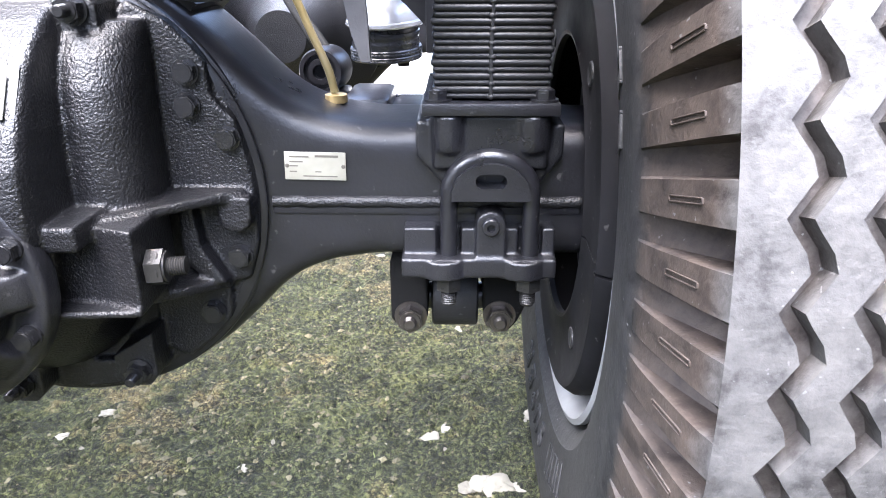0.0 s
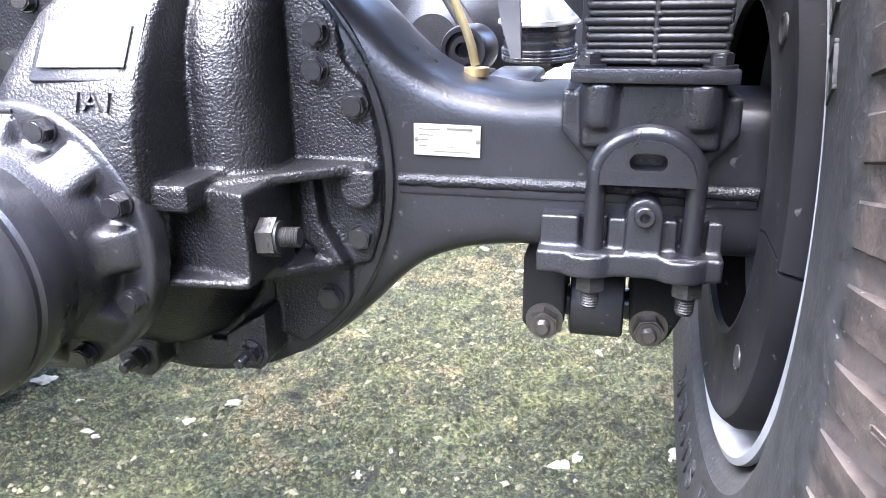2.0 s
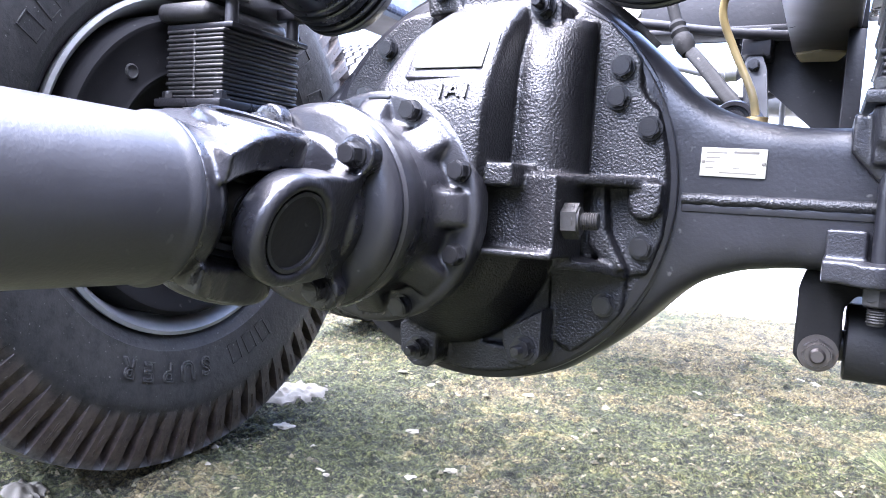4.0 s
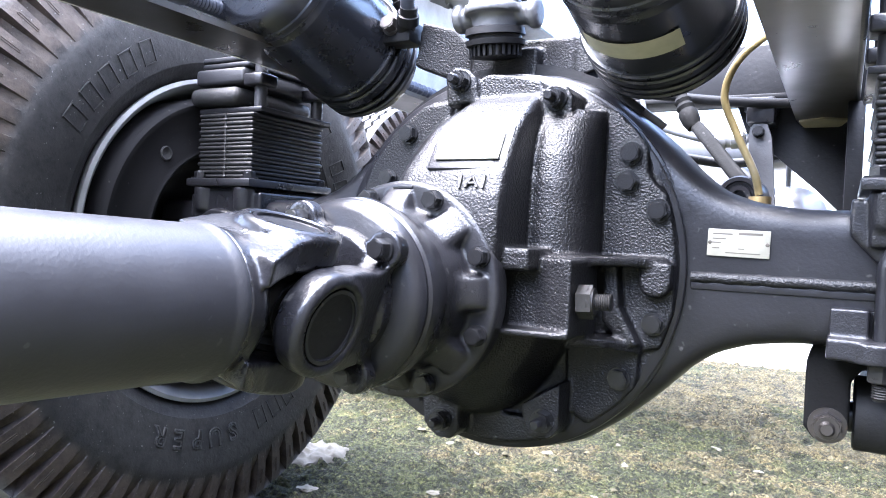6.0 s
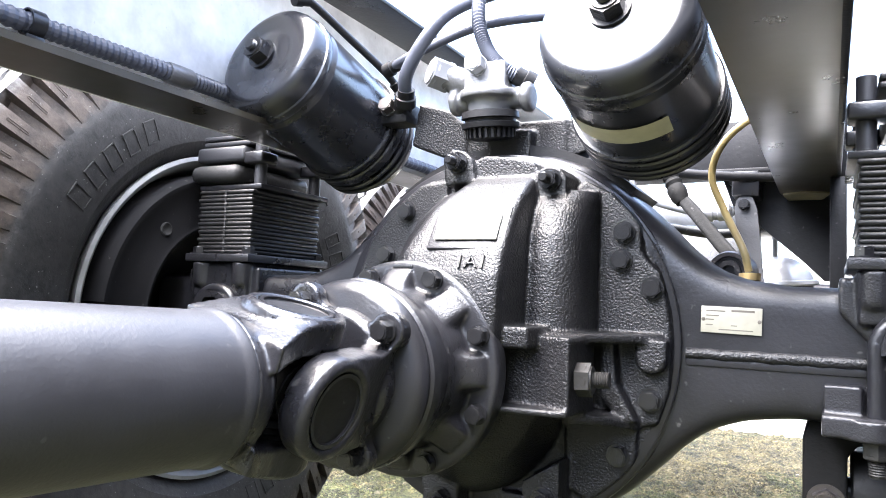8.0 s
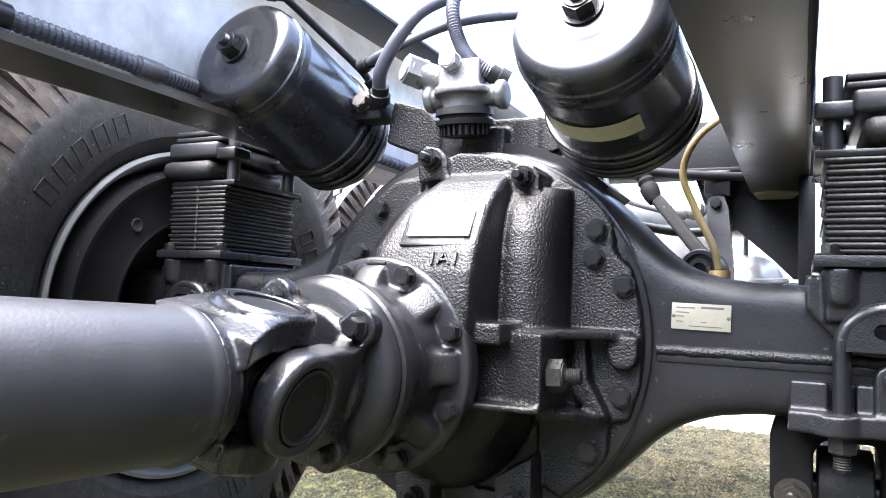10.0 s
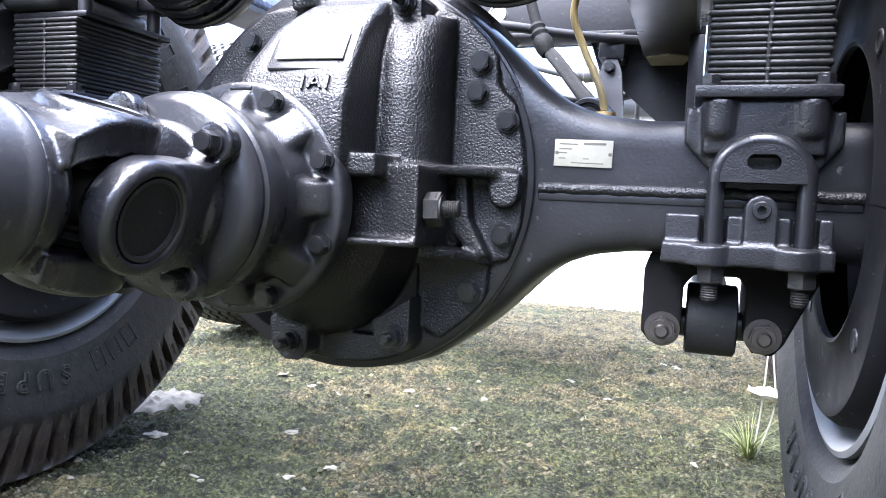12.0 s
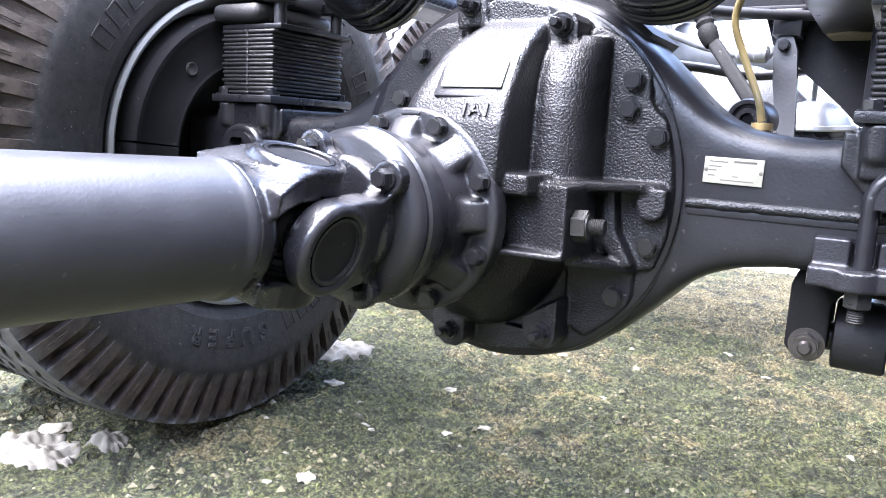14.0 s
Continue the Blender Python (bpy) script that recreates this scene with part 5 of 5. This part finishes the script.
rev(bm, (-0.262, 1.07, 0.752), (0.42, -0.25, -0.87), [(0, 0), (0, 0.010), (0.006, 0.013), (0.012, 0.011), (0.018, 0.014), (0.024, 0.012), (0.030, 0.015), (0.044, 0.014), (0.056, 0.010), (0.060, 0)], 28)
part("ball_joint", bm, GRIME, arm2)

# ---- second axle of the bogie ----
RY = AY + TANDEM
rear = thing("rear_axle", (CX, RY, 0.25), "black second drive axle of the tandem bogie", "axle")
part("axle_housing", housing_mesh(DIFF.x, RY, AZ + 0.05, (-0.99, 0.20)), BLACK, rear)
bm = bmesh.new()
rev(bm, (DIFF.x, RY - 0.08, DIFF.z + 0.05), (0, -1, 0), [(0, 0), (0, 0.22), (0.02, 0.22), (0.06, 0.17), (0.13, 0.11), (0.20, 0.08), (0.24, 0.06), (0.24, 0)], 72)
part("differential_carrier", bm, CAST, rear)
for x in (-0.004, sx(-1, -0.004)):
    bm = bmesh.new()
    box(bm, x - 0.01, x + 0.11, RY - 0.085, RY + 0.085, 0.60, 0.65, 0.004)
    part("spring_seat", bm, CAST_FINE, rear)
rear_can = chamber((-0.132, 1.53, 0.612), (0.02, 0.08, -0.99), 0.068, 0.088, "small black brake chamber with a bright pressed lid", None)
bm = bmesh.new()
rev(bm, Vector((-0.132, 1.53, 0.607)), Vector((0.02, 0.08, -0.99)), [(-0.046, 0), (-0.045, 0.016), (-0.040, 0.034), (-0.029, 0.051), (-0.014, 0.063), (0.000, 0.069), (0.002, 0.077), (0.008, 0.0785), (0.011, 0.0765), (0.011, 0)], 56)
part("lid", bm, LID, rear_can, "bright pressed steel lid")
bm = bmesh.new()
rev(bm, (-0.095, 1.50, 0.548), (0.05, 0, -1), [(0, 0), (0, 0.022), (0.012, 0.020), (0.014, 0.013), (0.030, 0.012), (0.032, 0)], 24)
part("outlet", bm, GREASE, rear_can)
carry = thing("support_bracket", (-0.147, 1.75, 0.50), "black bracket that carries the small brake chamber", "bracket")
bm = bmesh.new()
box(bm, -0.153, -0.111, 1.52, 2.02, 0.541, 0.556, 0.004)
part("arm_plate", bm, BLACK, carry)
chamber((-0.64, RY - 0.34, 0.76), (0.10, 0.75, -0.60), 0.078, 0.20, "gloss black brake chamber mounted on the second axle", None)
stay = thing("chamber_stay", (-0.134, 1.53, 0.648), "thin pale steel pipe rising from the brake chamber", "pipe")
bm = bmesh.new()
tube(bm, [(-0.136, 1.528, 0.648), (-0.136, 1.527, 0.68), (-0.137, 1.524, 0.73), (-0.143, 1.50, 0.80), (-0.15, 1.455, 0.84)], 0.0055, 12)
part("pipe_line", bm, RIMGREY, stay)
flap = thing("support_bracket", (-0.17, 1.36, 0.545), "grey curved steel bracket between the axles", "bracket")
bm = bmesh.new()
outline = [(-0.160, 0.545), (-0.177, 0.60), (-0.190, 0.67), (-0.195, 0.73), (-0.192, 0.748), (-0.180, 0.758), (-0.164, 0.752), (-0.156, 0.73), (-0.150, 0.67), (-0.145, 0.60), (-0.143, 0.545)]
prism(bm, outline, 1.350, 1.372)
part("bracket_plate", bm, DULLGREY, flap)
bm = bmesh.new()
box(bm, -0.200, -0.152, 1.345, 1.430, 0.754, 0.802, 0.004)
part("bracket_foot", bm, BLACK, flap)
bolts(flap, SMALL, [(-0.178, 1.349, 0.738)], (0, -1, 0), STEEL)
line = thing("steel_pipe", (-0.372, 1.30, 0.759), "pale steel air pipe with a thick bright coupling", "pipe")
bm = bmesh.new()
tube(bm, [(-0.60, 1.36, 0.81), (-0.45, 1.32, 0.778), (-0.372, 1.30, 0.757), (-0.316, 1.30, 0.736), (-0.25, 1.30, 0.718), (-0.215, 1.31, 0.714), (-0.205, 1.35, 0.72), (-0.205, 1.43, 0.74)], 0.008, 12)
part("pipe_line", bm, RIMGREY, line)
bm = bmesh.new()
rev(bm, (-0.248, 1.30, 0.718), (1, 0, 0), [(0, 0), (0, 0.011), (0.004, 0.0155), (0.022, 0.0165), (0.024, 0.014), (0.030, 0.014), (0.032, 0.0165), (0.050, 0.0155), (0.054, 0.010), (0.054, 0)], 28)
part("coupling", bm, LID, line, "bright round coupling")
hose("rear_air_hose", [(-0.70, 1.30, 0.84), (-0.52, 1.26, 0.822), (-0.36, 1.26, 0.80), (-0.25, 1.30, 0.79), (-0.13, 1.36, 0.79), (-0.036, 1.38, 0.80)], 0.009, GREASE, "black air hose slung below the cross-member")
hose("rear_air_hose", [(-0.66, 1.50, 0.76), (-0.50, 1.48, 0.73), (-0.36, 1.50, 0.715), (-0.24, 1.52, 0.70), (-0.12, 1.50, 0.72), (-0.05, 1.46, 0.75)], 0.010, RUBBER_PART, "black hose looped between the axles")
tank = thing("air_tank", (-0.52, 2.9, 0.85), "pale grey cylindrical air tank across the chassis", "tank")
bm = bmesh.new()
rev(bm, (-0.768, 2.75, 0.90), (1, 0, 0), [(0, 0), (0.01, 0.05), (0.03, 0.09), (0.06, 0.10), (0.68, 0.10), (0.71, 0.09), (0.735, 0.05), (0.738, 0)], 48)
part("tank_shell", bm, RIMGREY, tank)
lamp = thing("gauge", (-0.385, 1.30, 0.829), "small round white gauge with a thin pipe", "gauge")
bm = bmesh.new()
rev(bm, (-0.385, 1.30, 0.829), (0, -1, 0.1), [(0, 0), (0, 0.017), (0.012, 0.017), (0.012, 0.014), (0.010, 0.013), (0.010, 0)], 28)
part("gauge_case", bm, PLATE_PAINT, lamp)
bm = bmesh.new()
tube(bm, [(-0.384, 1.305, 0.815), (-0.378, 1.30, 0.79), (-0.371, 1.30, 0.760)], 0.005, 10)
part("gauge_pipe", bm, RIMGREY, lamp)

# ---- loose things on the ground ----
rng = random.Random(7)


def stone(x, y, size, flat=0.20, material=STONE):
    bm = bmesh.new()
    bmesh.ops.create_icosphere(bm, subdivisions=3, radius=size)
    k = rng.random() * 50
    for v in bm.verts:
        v.co *= 1 + 0.75 * noise.noise(v.co * (1.3 / size) + Vector((k, 0, 0))) + 0.35 * noise.noise(v.co * (4.5 / size) + Vector((k, 9, 0)))
        v.co.z *= flat
    ob = part("stone", bm, material, None, "", Matrix.Translation((x, y, height(x, y) + size * flat * 0.25)) @ pose(0, 0, 0, 0, 0, rng.random() * 360), 50)
    return tagged(ob, "small pale stone lying on the mossy soil", "stone", "pale stones")


for x, y, r in ((-0.759, 0.922, 0.017), (-0.722, 1.168, 0.011), (-0.637, 1.577, 0.011), (-0.037, 2.208, 0.019), (-1.044, 0.592, 0.022), (-0.705, 0.701, 0.016), (-0.028, 0.974, 0.016), (0.0, 1.0, 0.011),
                (0.050, 0.868, 0.016), (0.075, 0.850, 0.020), (0.030, 0.858, 0.013), (0.10, 0.85, 0.012), (0.139, 1.045, 0.024), (-1.095, 0.524, 0.03), (-1.16, 0.56, 0.026), (-0.572, 1.042, 0.012), (-0.303, 0.898, 0.008), (-0.93, 1.03, 0.016), (-0.62, 0.98, 0.009),
                (-0.45, 1.35, 0.01), (-0.30, 1.9, 0.012), (-0.18, 1.75, 0.010), (-0.07, 2.25, 0.012), (0.02, 1.35, 0.009), (-0.86, 1.5, 0.012), (-0.98, 1.55, 0.01)):
    stone(x, y, r)


def scatter(name, count, material, label, shape, area, seed, keep=None):
    """Many small bits of one kind, joined."""
    r = np.random.RandomState(seed)
    vs, fs = [], []
    x0, x1, y0, y1 = area
    for _ in range(count):
        x = x0 + (x1 - x0) * r.rand()
        y = y0 + (y1 - y0) * r.rand() ** 1.35
        if keep and not keep(x, y, r.rand()):
            continue
        z = height(x, y)
        base = len(vs)
        pv, pf = shape(r)
        vs += [(x + a, y + b, z + c) for a, b, c in pv]
        fs += [tuple(base + i for i in f) for f in pf]
    me = bpy.data.meshes.new(name)
    me.from_pydata(vs, [], fs)
    me.materials.append(material)
    return tagged(new(name, me), label, name.replace("_", " "), kind="stuff")


def blade_shape(lo, hi, wide):
    def make(r):
        a = r.rand() * math.tau
        h = lo + (hi - lo) * r.rand()
        lean = h * (0.5 + r.rand())
        dx, dy = math.cos(a), math.sin(a)
        w = wide * (0.6 + 0.8 * r.rand())
        return ([(-dy * w, dx * w, -0.001), (dy * w, -dx * w, -0.001), (dx * lean * 0.5 + dy * w * 0.6, dy * lean * 0.5 - dx * w * 0.6, h * 0.75), (dx * lean, dy * lean, h)], [(0, 1, 2), (0, 2, 3)])
    return make


def grit_shape(lo, hi):
    def make(r):
        s = lo + (hi - lo) * r.rand() ** 3
        q = [(s * (0.7 + 0.6 * r.rand()) * c, s * (0.7 + 0.6 * r.rand()) * d, s * (-0.3 + 0.2 * r.rand())) for c, d in ((1, 0), (0.2, 1), (-1, 0.2), (-0.2, -1))]
        return (q + [(s * 0.3 * (r.rand() - 0.5), s * 0.3 * (r.rand() - 0.5), s * (0.35 + 0.4 * r.rand()))], [(0, 1, 4), (1, 2, 4), (2, 3, 4), (3, 0, 4)])
    return make


def mossy(x, y, u):
    return noise.noise((x * 1.9, y * 1.9, 11.0)) + 0.5 * noise.noise((x * 7.0, y * 7.0, 4.0)) + 0.7 * (u - 0.45) > 0


AREA = (-1.7, 0.75, 0.35, 3.4)
scatter("moss", 15000, MOSS, "short green moss and fine grass on the soil", blade_shape(0.0015, 0.0045, 0.0018), AREA, 3, mossy)
scatter("clods", 15000, GRIT, "crumbled clods of soil with mossy tops", grit_shape(0.002, 0.0095), AREA, 15, lambda x, y, u: mossy(x, y, 0.2 + 0.5 * u))
scatter("grit", 30000, GRIT, "fine grit and small gravel on the soil", grit_shape(0.0010, 0.0042), AREA, 5)
scatter("leaf_litter", 220, STONE, "pale dry flakes scattered on the soil", grit_shape(0.003, 0.012), AREA, 6)
scatter("dry_grass", 900, BLADE, "thin dry grass blades lying on the soil", blade_shape(0.003, 0.009, 0.0009), AREA, 9, mossy)

CEMENT_X, CEMENT_Y = -1.07, 1.225
CEMENT = stone_material("dried_cement", (0.085, 0.078, 0.064), (0.165, 0.152, 0.128))


def cement_patch(cx, cy, rx, ry):
    """A thin lumpy smear of dried cement with a ragged edge."""
    bm = bmesh.new()
    rings = []
    for i in range(15):
        f = i / 14
        ring = []
        for k in range(72):
            a = k * math.tau / 72
            edge = 1 + 0.45 * noise.noise((2.2 * math.cos(a), 2.2 * math.sin(a), 4.0)) + 0.18 * noise.noise((7 * math.cos(a), 7 * math.sin(a), 6.0))
            x, y = cx + rx * f * edge * math.cos(a), cy + ry * f * edge * math.sin(a)
            lift = 0.010 * (1 - f ** 6) + 0.005 * noise.noise((x * 45, y * 45, 1.0)) * (1 - f) - 0.006 * (i == 14)
            ring.append(bm.verts.new((x, y, height(x, y) + lift)))
        rings.append(ring)
    for p, q in zip(rings[1:], rings[2:]):
        for k in range(72):
            bm.faces.new((p[k], p[(k + 1) % 72], q[(k + 1) % 72], q[k]))
    bm.faces.new(rings[1])
    bmesh.ops.delete(bm, geom=rings[0], context="VERTS")
    return tagged(part("cement_patch", bm, CEMENT, None, "", None, 60), "pale smear of dried cement beside the tyre", "cement patch")


cement_patch(CEMENT_X, CEMENT_Y, 0.070, 0.090)
cement_patch(-1.105, 0.495, 0.085, 0.055)
cement_patch(-1.045, 0.585, 0.040, 0.030)
scatter("cement_crumbs", 500, CEMENT, "pale crumbs of dry cement beside the tyre", grit_shape(0.002, 0.007), (CEMENT_X - 0.12, CEMENT_X + 0.12, CEMENT_Y - 0.14, CEMENT_Y + 0.14), 33,
        lambda x, y, u: u < math.exp(-((x - CEMENT_X) / 0.075) ** 2 - ((y - CEMENT_Y) / 0.09) ** 2) * 1.2)

tuft = thing("grass_tuft", (0.117, 1.438, 0.01), "green tuft of grass with two pale stalks", "grass tuft")
r = np.random.RandomState(21)
bm = bmesh.new()
for _ in range(130):
    a, h, w = r.rand() * math.tau, 0.03 + 0.08 * r.rand(), 0.0012
    lean = 0.02 + 0.11 * r.rand()
    line = [Vector((0.117 + lean * t * t * math.cos(a) + 0.008 * math.cos(a), 1.438 + lean * t * t * math.sin(a) + 0.008 * math.sin(a), 0.005 + h * (t - 0.25 * t * t))) for t in (0, 0.35, 0.7, 1)]
    side = Vector((-math.sin(a), math.cos(a), 0))
    prev = None
    for i, p in enumerate(line):
        q = w * (1 - i / 3.2)
        pair = (bm.verts.new(p - side * q), bm.verts.new(p + side * q))
        if prev:
            bm.faces.new((prev[0], prev[1], pair[1], pair[0]))
        prev = pair
part("blade_clump", bm, BLADE, tuft)
for dx in (0.0, 0.022):
    bm = bmesh.new()
    tube(bm, [(0.125 + dx * 0.3, 1.44, 0.01), (0.135 + dx, 1.44, 0.11), (0.140 + dx * 0.4, 1.445, 0.215)], 0.0016, 6)
    part("stalk", bm, STRING, tuft)
bm = bmesh.new()
bmesh.ops.create_icosphere(bm, subdivisions=2, radius=0.026, matrix=Matrix.Translation((0.145, 1.45, 0.135)) @ Matrix.Diagonal((1.4, 1, 0.30, 1)))
for v in bm.verts:
    v.co.z += 0.012 * noise.noise((v.co.x * 60, v.co.y * 60, 2.0))
    v.co.x += 0.008 * noise.noise((v.co.x * 70, v.co.y * 70, 7.0))
part("dry_leaf", bm, STRING, tuft, "pale curled dry leaf")

# ---- bright yard beyond ----
bm = bmesh.new()
xs = [-60 + 120 * i / 60 for i in range(61)]
front = [(x, 3.35 + 0.22 * noise.noise((x * 0.9, 2.0, 0)) + 0.06 * noise.noise((x * 6.0, 1.0, 0))) for x in [-60, -20, -8] + [-5 + 0.08 * k for k in range(126)] + [8, 20, 60]]
prism(bm, front + [(60, 140), (-60, 140)], -0.02, 0.024, axis="z")
CONCRETE = painted("pale_concrete", (0.62, 0.61, 0.57), 0.85, grain=0.4, grain_scale=120.0, dust=0.3, wear=(0.45, 0.43, 0.38), wave=0.2)
tagged(part("pavement", bm, CONCRETE, None), "pale sunlit concrete yard beyond the truck", "yard", kind="structure")
